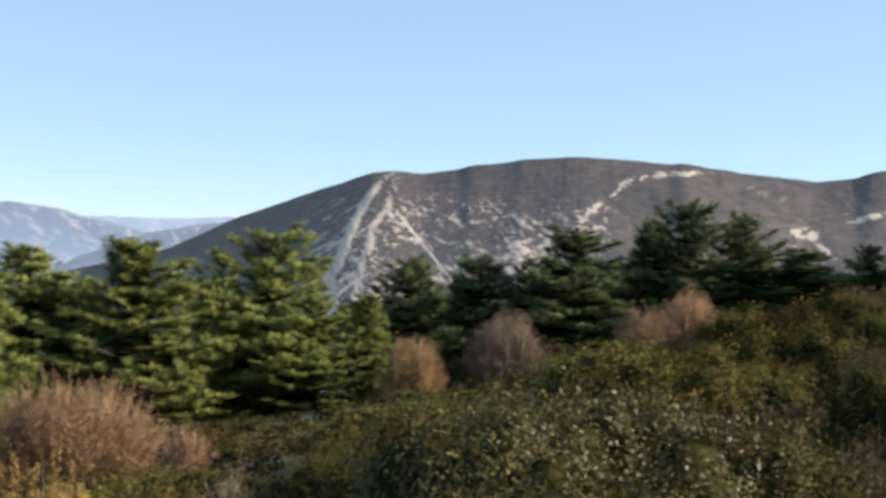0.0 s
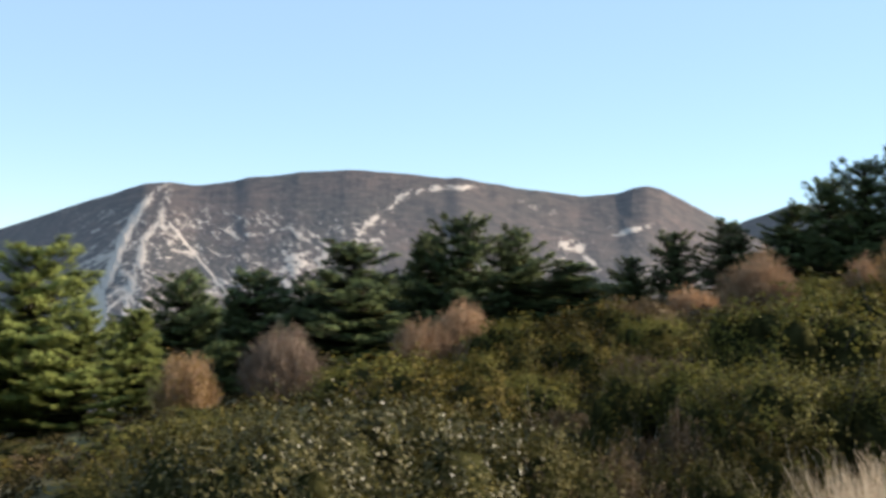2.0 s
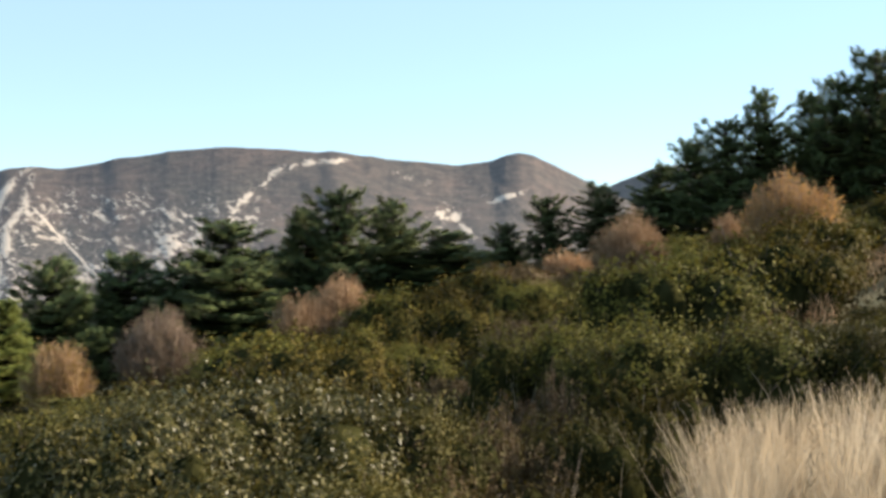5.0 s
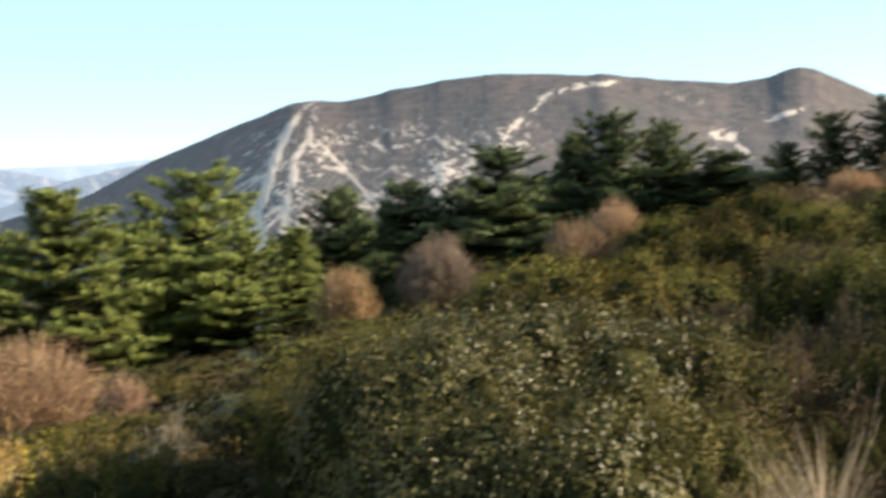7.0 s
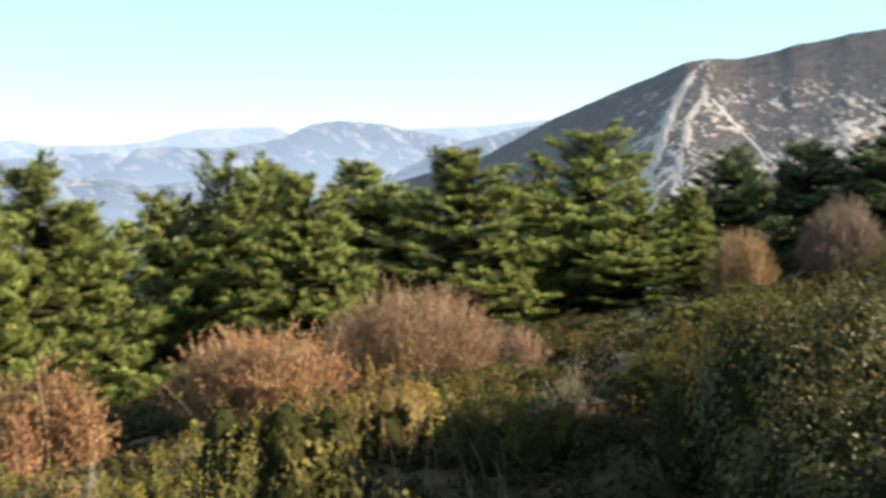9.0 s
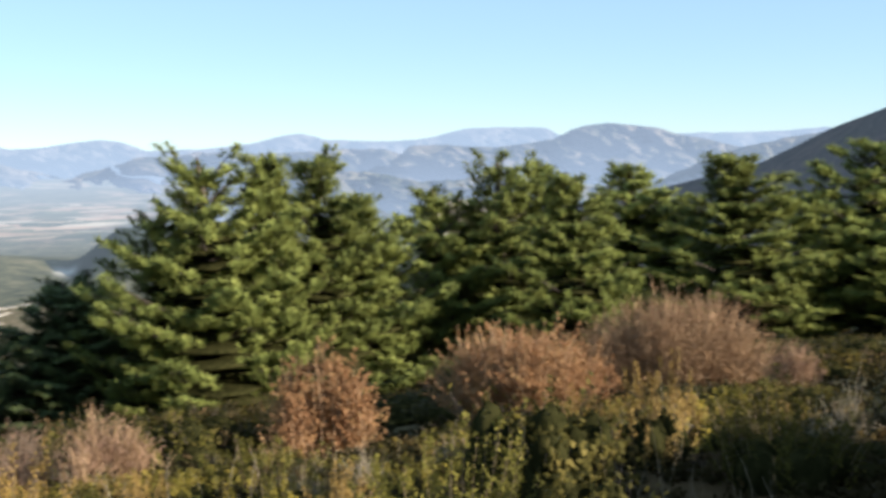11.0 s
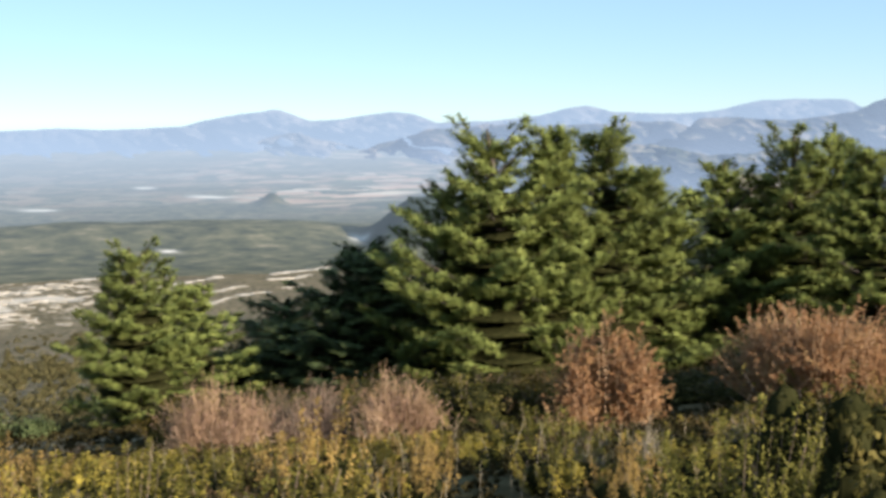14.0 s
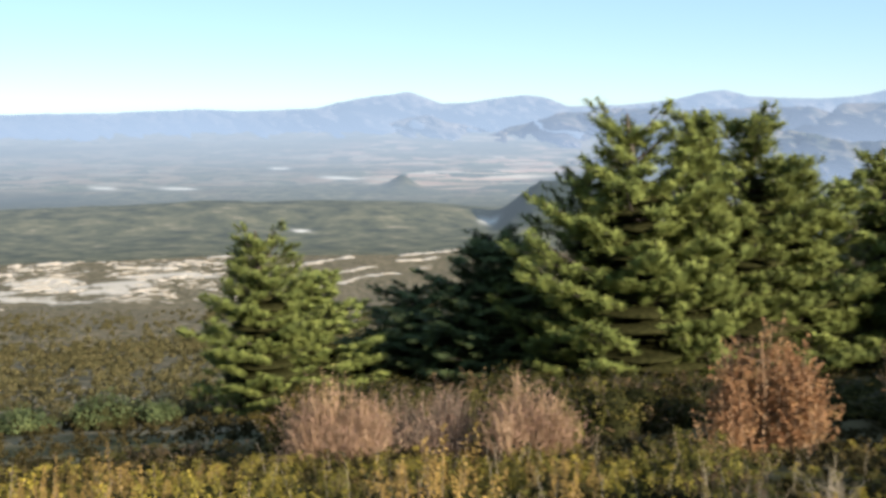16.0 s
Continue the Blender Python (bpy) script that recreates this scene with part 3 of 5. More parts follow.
def build_mountain():
    """The long bare mountain: brown scrub, a white gully, a track and broken limestone."""
    p = np.array([(-24, -3.6), (-17.4, -2.25), (-13.5, -1.2), (-12, -.45), (-10.3, .40), (-8.1, 1.25), (-5.3, 2.29), (-3.65, 2.92), (-2.5, 3.05), (-1.1, 2.93), (0.6, 3.22), (1.4, 3.47), (2.2, 3.5), (4, 3.84), (6.8, 4.03),
                  (9.5, 3.92), (11.1, 3.74), (11.7, 3.83), (12.6, 3.68), (14.2, 3.46), (18.1, 3.07), (19.7, 3.25), (20.5, 3.56), (21.2, 3.66), (21.9, 3.5), (22.7, 3.1), (24.8, 2.05), (27, .9), (31, -.5), (36, -1.5)])
    az = np.arange(-24, 36, 0.07)
    crest = np.interp(az, p[:, 0], p[:, 1])
    k = np.hanning(13) / np.hanning(13).sum()
    crest = np.convolve(np.pad(crest, 6, mode="edge"), k, "valid") + 0.08 * (fbm(az * 1.3, 0 * az, 61, 5) - 0.5)
    s = np.linspace(0, 1, 230)[:, None]
    el = -9.0 + (np.maximum(crest, -4.5) + 9.0) * s ** 0.9
    A = np.broadcast_to(az, el.shape)
    away = np.clip(-5.2 - A, 0, 30)
    R = 640 + 880 * s + 30 * away * (1 - 0.35 * (1 - s)) + 10 * np.clip(A - 12, 0, 20)
    ribs = 1 - np.abs(2 * fbm(A * 0.36 + el * 0.34, el * 0.14, 63, 3) - 1)
    R = R + (1 - s ** 6) * (40 * (fbm(A * 0.22, el * 0.30, 62, 2) - 0.5) + 24 * (ribs - 0.6) * np.clip((A - 7) / 3, 0.05, 1) + 5 * (fbm(A * 1.6 + el, el * 1.2, 64, 3) - 0.5))
    # stone: the white gully in two strands, the straight track, cliffs, scattered outcrops
    wob = fbm(el * 1.8, A * 0.6, 71) - 0.5
    gx = np.interp(el, [-2.5, -1.8, -0.66, 0.5, 1.64, 2.66, 3.0], [-5.6, -5.2, -4.8, -4.4, -3.88, -3.07, -2.5]) + 0.35 * wob
    gully = np.exp(-((A - gx) / np.interp(el, [-3, 0, 1.5, 3], [0.34, 0.26, 0.26, 0.35])) ** 2) * np.interp(el, [-3, 0, 1.2, 2.2, 3], [1.0, 0.95, 0.85, 0.55, 0.28])
    gx2 = np.interp(el, [-2.05, -0.9, 0.24, 1.12, 2.26, 2.9], [-4.2, -3.8, -3.5, -2.8, -2.55, -2.5]) - 0.45 * wob
    gully2 = np.exp(-((A - gx2) / 0.3) ** 2) * np.interp(el, [-3, 0, 1.2, 2.4, 3], [0.85, 0.7, 0.45, 0.3, 0.15])
    gully = np.maximum(gully, gully2) * np.clip(2.5 * fbm(A * 6.5 + el * 2.4, el * 1.5, 80, 4, 0.65) - 0.42, 0.1, 1)
    track = np.exp(-((A + 2.45 - (1.07 - el) * 0.855) / 0.075) ** 2) * (el < 1.08) * (0.45 + fbm(A, el * 3, 79))
    # a pale line of ledges that climbs from the lower scree to the cliff under the summit
    lx = np.interp(el, [-1.2, -0.3, 0.45, 1.5, 2.0, 2.7, 3.1, 3.4], [4.2, 5.4, 6.8, 7.4, 8.1, 8.9, 10.0, 12.2])
    ledge = np.exp(-((A - lx) / np.interp(el, [-1, 1, 2.6, 3.2], [0.8, 0.42, 0.4, 1.1])) ** 2) * np.clip(2.4 * fbm(A * 4 - el * 3, el * 6, 75, 4, 0.65) - 0.78, 0, 1) * (el < 3.45) * 0.6
    scree = 0.75 * np.exp(-((A - 4.8) / 2.2) ** 4 - ((el + 0.45 - 0.2 * (A - 4.8)) / 0.55) ** 4) * np.clip(2.6 * fbm(A * 2.2 - el * 2.6, el * 5.2 + A * 1.8, 70, 3) - 0.8, 0, 1)
    cliff = np.exp(-((A - 11.2) / 1.4) ** 4 - ((el - 3.28 - 0.05 * (A - 11)) / 0.14) ** 2) + 0.4 * np.exp(-((A - 15.8) / 1.2) ** 4 - ((el - 2.45 + 0.28 * (A - 15.8)) / 0.22) ** 2)
    cliff = cliff + np.exp(-((A - 17.5) / 0.7) ** 4 - ((el - 0.60) / 0.26) ** 2) + np.exp(-((A - 20.5) / 1.0) ** 4 - ((el - 1.45 - 0.28 * (A - 20.5)) / 0.16) ** 2)
    cliff = cliff + 0.9 * np.exp(-((A - 18.5) / 0.6) ** 2 - ((el + 0.2 + 0.8 * (A - 18.5)) / 0.26) ** 2)
    cliff = cliff * np.clip(2.6 * fbm(A * 5, el * 7, 76, 3) - 0.65, 0, 1)
    dens = np.interp(el, [-4, -1.5, 0.5, 1.5, 2.2, 2.9], [0.60, 0.58, 0.50, 0.36, 0.15, 0.0]) * np.interp(A, [-12, -8, -6.5, -4.5, 4, 8, 9.5, 14, 22], [0.05, 0.25, 0.7, 1, 1.0, 0.9, 0.45, 0.5, 0.5])
    rise = fbm((A * 0.86 + el * 0.5) * 1.7, (el * 0.86 - A * 0.5) * 8.0, 77, 3, 0.6)
    fall = fbm((A * 0.86 - el * 0.5) * 3.4, (el * 0.86 + A * 0.5) * 7.5, 81, 3, 0.6)
    turn = np.clip((A + 4.5) / 1.5, 0, 1)
    specks = np.clip((rise * (1 - turn) + fall * turn - 0.46) * 4.0, 0, 1) * np.clip((fbm(A * 0.9, el * 1.6, 78, 3) - 0.30) * 4.0, 0, 1)
    stone = np.clip(np.maximum.reduce([0.9 * gully, 0.7 * track, ledge, scree, 0.75 * cliff, 0.62 * specks * dens + 0.26 * dens]), 0, 1)
    # bare shoulders stand a little proud
    R = R - 3 * stone
    Z = np.tan(np.radians(el)) * R + EYE
    R = np.concatenate([R, R[-1:] + 90, R[-1:] + 300])
    Z = np.concatenate([Z, Z[-1:] - 6, Z[-1:] - 150])
    stone = np.concatenate([stone, stone[-1:], stone[-1:]])
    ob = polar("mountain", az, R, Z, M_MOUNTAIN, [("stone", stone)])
    tagged(ob, "long brown mountain with white scree gully and limestone outcrops", "mountain", kind="structure")
    q = np.array([(22, .4), (24, 1.2), (26.1, 2.15), (27.9, 2.86), (29.3, 2.95), (32, 2.5), (36, 1.6), (42, .6), (50, 0)])
    az = np.arange(22, 50, 0.15)
    crest = np.interp(az, q[:, 0], q[:, 1]) + 0.1 * (fbm(az * 1.5, 0 * az, 66) - 0.5)
    s = np.linspace(0, 1, 40)[:, None]
    el = -3.5 + (crest + 3.5) * s ** 0.85
    A = np.broadcast_to(az, el.shape)
    R = 1700 + 700 * s + 150 * (fbm(A * 0.4, el * 0.4, 67) - 0.5) * (1 - s ** 6)
    Z = np.tan(np.radians(el)) * R + EYE
    R = np.concatenate([R, R[-1:] + 300]); Z = np.concatenate([Z, Z[-1:] - 150])
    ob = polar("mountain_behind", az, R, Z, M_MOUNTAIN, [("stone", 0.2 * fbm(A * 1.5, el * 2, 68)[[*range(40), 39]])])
    tagged(ob, "dark wooded mountain shoulder behind the saddle", "mountain", kind="structure")


build_ground()
build_ranges()
build_mountain()


# ---------------------------------------------------------------- plants
def thing(name, label, category, group=""):
    return tagged(new(name), label, category, group)


def pine(H=7.0, spread=1.9, gap=0.5, bare=0.35, label="", seed=1, leaders=1, needles=M_NEEDLE):
    """A young pine: trunk, tiers of limbs that turn up at their ends, side twigs that each end in brushes of needles."""
    global rng
    rng = np.random.default_rng(seed)
    tree = thing("pine_tree", label, "pine tree")
    kz = np.linspace(0, 1, 9)
    bend = np.stack([0.18 * np.sin(kz * 2.2 + seed), 0.15 * np.cos(kz * 2.7 + seed) - 0.15 * np.cos(seed), kz * H], -1)
    bend[:, :2] -= bend[0, :2]
    v, f = tubes(bend[None], (0.055 + 0.10 * (1 - kz))[None] * H / 7 * np.append(np.ones(8), 0.4), 8)
    under(mesh_obj("trunk", v, f, M_BARK, True), tree)
    up = np.array([0, 0, 1.0])
    t = np.linspace(0, 1, 5)[:, None]

    def axis(z):
        return np.stack([np.interp(z, bend[:, 2], bend[:, 0]), np.interp(z, bend[:, 2], bend[:, 1]), z], -1)
    limbs, twigs, tpos, tdir = [], [], [], []

    def limb(c, a, L, rise, curl):
        h = np.array([math.cos(a), math.sin(a), 0])
        side = np.array([-h[1], h[0], 0])
        pts = c + h * L * t * math.cos(rise) + up * (L * (math.sin(rise) * t + curl * t ** 2.4))
        limbs.append(pts)
        for e in (0.0, 0.14, 0.28):
            tpos.append(pts[-1] - (h * 0.5 + up * 0.5) * e + rng.normal(0, 0.03, 3))
            tdir.append(h * 0.55 + up * 0.9)
        for q in range(int(3 + 8.5 * L)):
            w = 1 - 0.88 * rng.uniform(0, 1) ** 1.1
            base = np.array([np.interp(w, t[:, 0], pts[:, i]) for i in range(3)])
            sgn = 1 if q % 2 else -1
            d = unit(h * 0.75 + side * sgn * rng.uniform(0.5, 1.1) + up * rng.uniform(0.0, 0.35))
            ln = (0.16 + 0.46 * (1.08 - w) * L) * rng.uniform(0.5, 1.1)
            tip = base + d * ln + up * 0.12 * ln
            twigs.append(np.stack([base, base + d * ln * 0.5, tip]))
            tpos.append(tip)
            tdir.append(d * 0.6 + up * 0.7)
            if ln > 0.28:
                tpos.append(base + d * ln * 0.55 + side * rng.normal(0, 0.06) + up * 0.04)
                tdir.append(d * 0.5 + side * rng.normal(0, 0.4) + up * 0.7)
    z = bare
    while z < H - 0.45:
        u = z / H
        L0 = spread * np.interp(u, [0, 0.1, 0.3, 0.5, 0.7, 0.85, 1.0], [0.80, 1.0, 0.96, 0.80, 0.58, 0.40, 0.20])
        n = rng.integers(6, 9) if u < 0.75 else 5
        a0 = rng.uniform(0, 6.28)
        for j in range(n):
            a = a0 + 6.283 * j / n + rng.normal(0, 0.3)
            if rng.uniform() < 0.14:
                continue
            reach = 1 + 0.22 * math.sin(2 * a + 1.7 * seed + 2.5 * u) + 0.16 * math.sin(3 * a - 5 * u + seed)
            limb(axis(np.array(z + rng.uniform(-0.13, 0.13))), a, L0 * reach * rng.uniform(0.55, 1.22), radians(rng.uniform(-6, 18) + 46 * u ** 1.5), 0.22)
        z += gap * rng.uniform(0.8, 1.2) * (1 - 0.3 * u)
    # the leading shoots, the main one and a side leader or two
    for k in range(leaders):
        a = rng.uniform(0, 6.28)
        foot = axis(np.array(H * (0.80 if k else 0.9)))
        head = axis(np.array(H - 0.12)) if k == 0 else foot + np.array([math.cos(a), math.sin(a), 0]) * 0.16 * spread + up * H * rng.uniform(0.09, 0.14)
        twigs.append(np.stack([foot, (foot + head) / 2, head]))
        for q in range(15):
            w = q / 14
            tpos.append(head + (foot - head) * w + rng.normal(0, 0.02 + 0.08 * w, 3) * np.array([1, 1, 0.4]))
            tdir.append(np.array([rng.normal(0, 0.25 + 0.5 * w), rng.normal(0, 0.25 + 0.5 * w), 1]))
    limbs, twigs = np.array(limbs), np.array(twigs)
    v, f = tubes(limbs, np.linspace(0.028, 0.007, 5)[None] * np.ones((len(limbs), 1)), 4)
    v2, f2 = tubes(twigs, np.linspace(0.008, 0.004, 3)[None] * np.ones((len(twigs), 1)), 3)
    under(mesh_obj("branchwork", np.concatenate([v, v2]), np.concatenate([f, f2 + len(v)]), M_BARK, True), tree)
    # brushes: needles stand out all round each shoot
    K = 26
    A = unit(np.repeat(np.array(tdir), K, 0))
    n = len(A)
    rad = unit(np.cross(A, rng.normal(0, 1, (n, 3))))
    P = np.repeat(np.array(tpos), K, 0) + A * rng.uniform(-0.17, 0.05, (n, 1))
    D = unit(A * rng.uniform(0.3, 0.9, (n, 1)) + rad)
    S = np.cross(A, rad)
    ln = rng.uniform(0.11, 0.21, (n, 1))
    V = np.stack([P - S * 0.015, P + S * 0.015, P + D * ln], 1).reshape(-1, 3)
    under(mesh_obj("crown", V, np.arange(len(V)).reshape(-1, 3), needles), tree)
    # near-black lumps up the trunk stand in for shade between the limbs
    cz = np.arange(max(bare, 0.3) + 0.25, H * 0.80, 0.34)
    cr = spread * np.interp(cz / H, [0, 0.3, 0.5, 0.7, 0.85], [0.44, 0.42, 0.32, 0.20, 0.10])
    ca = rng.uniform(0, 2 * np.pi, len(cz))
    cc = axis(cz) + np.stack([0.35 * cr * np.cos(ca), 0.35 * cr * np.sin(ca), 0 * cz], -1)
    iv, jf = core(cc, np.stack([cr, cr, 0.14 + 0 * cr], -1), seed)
    under(mesh_obj("inner_foliage", iv, jf, M_INNER_SHADE, True), tree)
    return tree


def core(cen, size, seed):
    """The inner mass of a bush or crown, near-black to stand in for the shade within: one lumpy closed surface a lobe.
    """
    bm = bmesh.new()
    bmesh.ops.create_icosphere(bm, subdivisions=2, radius=1.0)
    ico = np.array([v.co for v in bm.verts])
    tri = np.array([[v.index for v in f.verts] for f in bm.faces])
    bm.free()
    V = []
    for i, (c, d) in enumerate(zip(cen, size)):
        k = 1 + 0.5 * (vnoise(ico[:, 0] * 2.3 + i * 3 + seed, ico[:, 1] * 2.3 + ico[:, 2] * 3.1, seed + i)[:, None] - 0.5)
        V.append(c + ico * k * d)
    V = np.concatenate(V)
    V[:, 2] = np.maximum(V[:, 2], 0.0)
    return V, np.concatenate([tri + len(ico) * i for i in range(len(cen))])


def shrub(name, label, category, R=1.0, H=1.1, n=5000, leaf=0.035, material=None, lobes=9, seed=1, spiky=0.0, lower=0.15, gaps=-0.16, dense=0.5):
    """A leafy bush: stems fan out from the base, leaves sit round the outer half of many lobes."""
    global rng
    rng = np.random.default_rng(seed)
    bush = thing(name, label, category)
    a = rng.uniform(0, 2 * np.pi, lobes)
    rad = R * np.sqrt(rng.uniform(0.0, 0.55, lobes))
    cz = H * (0.60 - 0.22 * (rad / R) ** 2) * rng.uniform(0.8, 1.12, lobes)
    cen = np.stack([rad * np.cos(a), rad * np.sin(a), cz], -1)
    size = np.stack([R * rng.uniform(0.30, 0.48, lobes)] * 2 + [H * rng.uniform(0.26, 0.40, lobes)], -1)
    m = max(8, n // 9)
    which = rng.integers(0, lobes, m)
    d = unit(rng.normal(0, 1, (m, 3)) + np.array([0, 0, 0.35]))
    tips = cen[which] + d * size[which] * (rng.uniform(0.30, 1.0, (m, 1)) ** 0.4) * (1 + spiky * rng.uniform(0, 1, (m, 1)) ** 4)
    keep = np.array([noise.noise(Vector((p[0] * 4.6 / R + seed, p[1] * 4.6 / R, p[2] * 5 / H))) for p in tips]) > gaps
    which, d, tips = which[keep], d[keep], tips[keep]
    m = len(tips)
    tips[:, 2] = np.maximum(tips[:, 2], lower * H * rng.uniform(0.3, 1.2, m))
    out = unit(d * np.array([1, 1, 0.8]) + np.array([0, 0, 0.5]))
    P = np.repeat(tips, 9, 0)
    D = np.repeat(out, 9, 0)
    along = rng.uniform(-0.16, 0.02, (len(P), 1)) * (1 + 1.5 * spiky)
    P = P + D * along * min(1.0, H) + rng.normal(0, leaf * 0.55, P.shape)
    v, f = leaves(P, D, leaf, leaf * 0.6, 1.0, np.repeat(d, 9, 0) + np.array([0, 0, 0.15]))
    under(mesh_obj("foliage", v, f, material), bush)
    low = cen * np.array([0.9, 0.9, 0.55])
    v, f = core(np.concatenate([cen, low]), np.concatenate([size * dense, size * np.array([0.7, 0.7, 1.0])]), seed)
    under(mesh_obj("inner_foliage", v, f, M_INNER_SHADE, True), bush)
    k = min(m, 70)
    t = np.linspace(0, 1, 4)[None, :, None]
    base = rng.normal(0, 0.10 * R, (k, 1, 3)) * np.array([1, 1, 0])
    mid = tips[:k, None] * np.array([0.55, 0.55, 0.45])
    pts = base * (1 - t) ** 2 + 2 * mid * t * (1 - t) + tips[:k, None] * t ** 2
    v, f = tubes(pts, np.linspace(0.010, 0.003, 4)[None] * np.ones((k, 1)) * max(1, R * 0.8), 3)
    under(mesh_obj("branchwork", v, f, M_BARK), bush, kind="stuff")
    return bush


def sprig_shrub(name, label, R=0.5, H=0.75, shoots=55, per=40, leaf=0.036, material=None, seed=1, splay=0.6):
    """A bush of upright leafy shoots that fan out from a common foot."""
    global rng
    rng = np.random.default_rng(seed)
    bush = thing(name, label, "shrub")
    a, q = rng.uniform(0, 2 * np.pi, shoots), np.sqrt(rng.uniform(0, 1, shoots))
    lump = 0.70 + 0.5 * vnoise(q * np.cos(a) * 2.2 + seed, q * np.sin(a) * 2.2, seed)
    tip = np.stack([R * q * np.cos(a), R * q * np.sin(a), H * lump * (1 - 0.35 * q ** 2) * rng.uniform(0.7, 1.05, shoots)], -1)
    foot = tip * np.array([1 - splay, 1 - splay, 0])
    t = np.linspace(0, 1, 5)[None, :, None]
    mid = np.stack([tip[:, 0] * 0.8, tip[:, 1] * 0.8, tip[:, 2] * 0.45], -1)
    pts = foot[:, None] * (1 - t) ** 2 + 2 * mid[:, None] * t * (1 - t) + tip[:, None] * t ** 2
    v, f = strips(pts, np.linspace(0.008, 0.003, 5) * max(1, R))
    under(mesh_obj("branchwork", v, f, M_TWIG_GREY), bush, kind="stuff")
    w = np.repeat(np.arange(shoots), per)
    s = 1 - 0.85 * rng.uniform(0, 1, (len(w), 1)) ** 1.15
    P = foot[w] * (1 - s) ** 2 + 2 * mid[w] * s * (1 - s) + tip[w] * s ** 2
    out = unit(rng.normal(0, 1, P.shape) * np.array([1, 1, 0.4]))
    P = P + out * (1.15 - s) * 0.10 * R + rng.normal(0, 0.006, P.shape)
    v, f = leaves(P, out + np.array([0, 0, 0.6]), leaf, leaf * 0.55, 0.5, unit(P * np.array([1, 1, 0]) + 1e-4) * 0.7 + out * 0.6 + np.array([0, 0, 0.35]))
    under(mesh_obj("foliage", v, f, material), bush)
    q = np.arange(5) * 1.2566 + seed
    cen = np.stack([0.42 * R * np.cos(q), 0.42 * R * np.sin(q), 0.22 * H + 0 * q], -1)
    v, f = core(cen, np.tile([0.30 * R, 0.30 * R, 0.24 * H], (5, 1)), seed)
    under(mesh_obj("inner_foliage", v, f, M_INNER_SHADE, True), bush)
    return bush


def twig_bush(name, label, R=1.0, H=2.0, n=1500, leafn=2500, leaf=0.04, material=None, twig=None, seed=1, upright=0.6, width=0.010, plumes=12, dome=False, splay=0.4):
    """A nearly bare bush: plumes of fine upright twigs with the last leaves on them."""
    global rng
    rng = np.random.default_rng(seed)
    bush = thing(name, label, "bush")
    pa, pq = rng.uniform(0, 2 * np.pi, plumes), np.sqrt((np.arange(plumes) + 0.5) / plumes) * 0.85
    pc = np.stack([R * pq * np.cos(pa), R * pq * np.sin(pa)], -1)
    ph = H * (1 - 0.5 * pq ** 2.5) * rng.uniform(0.72, 1.0, plumes)
    ph[0] = H
    w = rng.integers(0, plumes, n)
    off = rng.normal(0, 0.62 * R / np.sqrt(plumes), (n, 2))
    far = np.linalg.norm(off, axis=1) / (0.62 * R / np.sqrt(plumes))
    tip = np.concatenate([pc[w] + off, (ph[w] * np.clip(1.02 - 0.16 * far ** 1.3, 0.3, 1) * rng.uniform(0.72, 1.0, n))[:, None]], 1)
    foot = np.concatenate([pc[w] * (1 - splay) + off * 0.3, 0 * tip[:, 2:]], 1)
    if dome:
        d = unit(rng.normal(0, 1, (n, 3)))
        d[:, 2] = np.abs(d[:, 2])
        k = 0.95 + 0.45 * (vnoise(d[:, 0] * 2.6 + seed, d[:, 1] * 2.6 + d[:, 2], seed)[:, None] - 0.5)
        tip = d * np.array([R, R, 0.62 * H]) * k * rng.uniform(0.35, 1.1, (n, 1)) ** 0.5 + np.array([0, 0, 0.34 * H])
        foot = tip * np.array([0.5, 0.5, 0])
    t = np.linspace(0, 1, 5)[None, :, None]
    mid = foot * (1 - upright) + tip * upright
    mid[:, 2] = tip[:, 2] * 0.42
    pts = foot[:, None] * (1 - t) ** 2 + 2 * mid[:, None] * t * (1 - t) + tip[:, None] * t ** 2 + rng.normal(0, 0.028, (n, 5, 3)).cumsum(1)
    v, f = strips(pts, np.linspace(width * 1.3, width * 0.45, 5))
    # side shoots
    m = n * 2
    w = rng.integers(0, n, m)
    s = rng.uniform(0.35, 0.95, (m, 1))
    p0 = foot[w] * (1 - s) ** 2 + 2 * mid[w] * s * (1 - s) + tip[w] * s ** 2
    d = unit(rng.normal(0, 0.8, (m, 3)) + np.array([0, 0, 0.75]))
    t3 = np.linspace(0, 1, 3)[None, :, None]
    v2, f2 = strips(p0[:, None] + d[:, None] * t3 * rng.uniform(0.12, 0.34, (m, 1, 1)), np.linspace(width * 0.7, width * 0.3, 3))
    under(mesh_obj("branchwork", np.concatenate([v, v2]), np.concatenate([f, f2 + len(v)]), twig or M_TWIG), bush, kind="stuff")
    if leafn:
        w = rng.integers(0, m, leafn)
        v, f = leaves(p0[w] + d[w] * rng.uniform(0, 0.3, (leafn, 1)), d[w], leaf, leaf * 0.6, 1.2)
        under(mesh_obj("foliage", v, f, material), bush)
    return bush


def at(az, r, sx=1.0, sz=None, turn=None, sink=0.05, lean=0.0):
    """Pose on the ground at a bearing and distance, scaled across and in height."""
    x, y, z = spot(az, r)
    turn = (az * 37.0 + r * 11.0) % 360 if turn is None else turn
    return pose(x, y, z - sink, lean, 0, turn) @ Matrix.Diagonal((sx, sx, sz or sx, 1))


def put(kind, m, label="", group=""):
    ob = copy_thing(kind, m)
    return tagged(ob, label, group=group)


def away(ob):
    """Take a pattern that has been copied out of the scene."""
    for o in (*ob.children_recursive, ob):
        bpy.data.objects.remove(o)


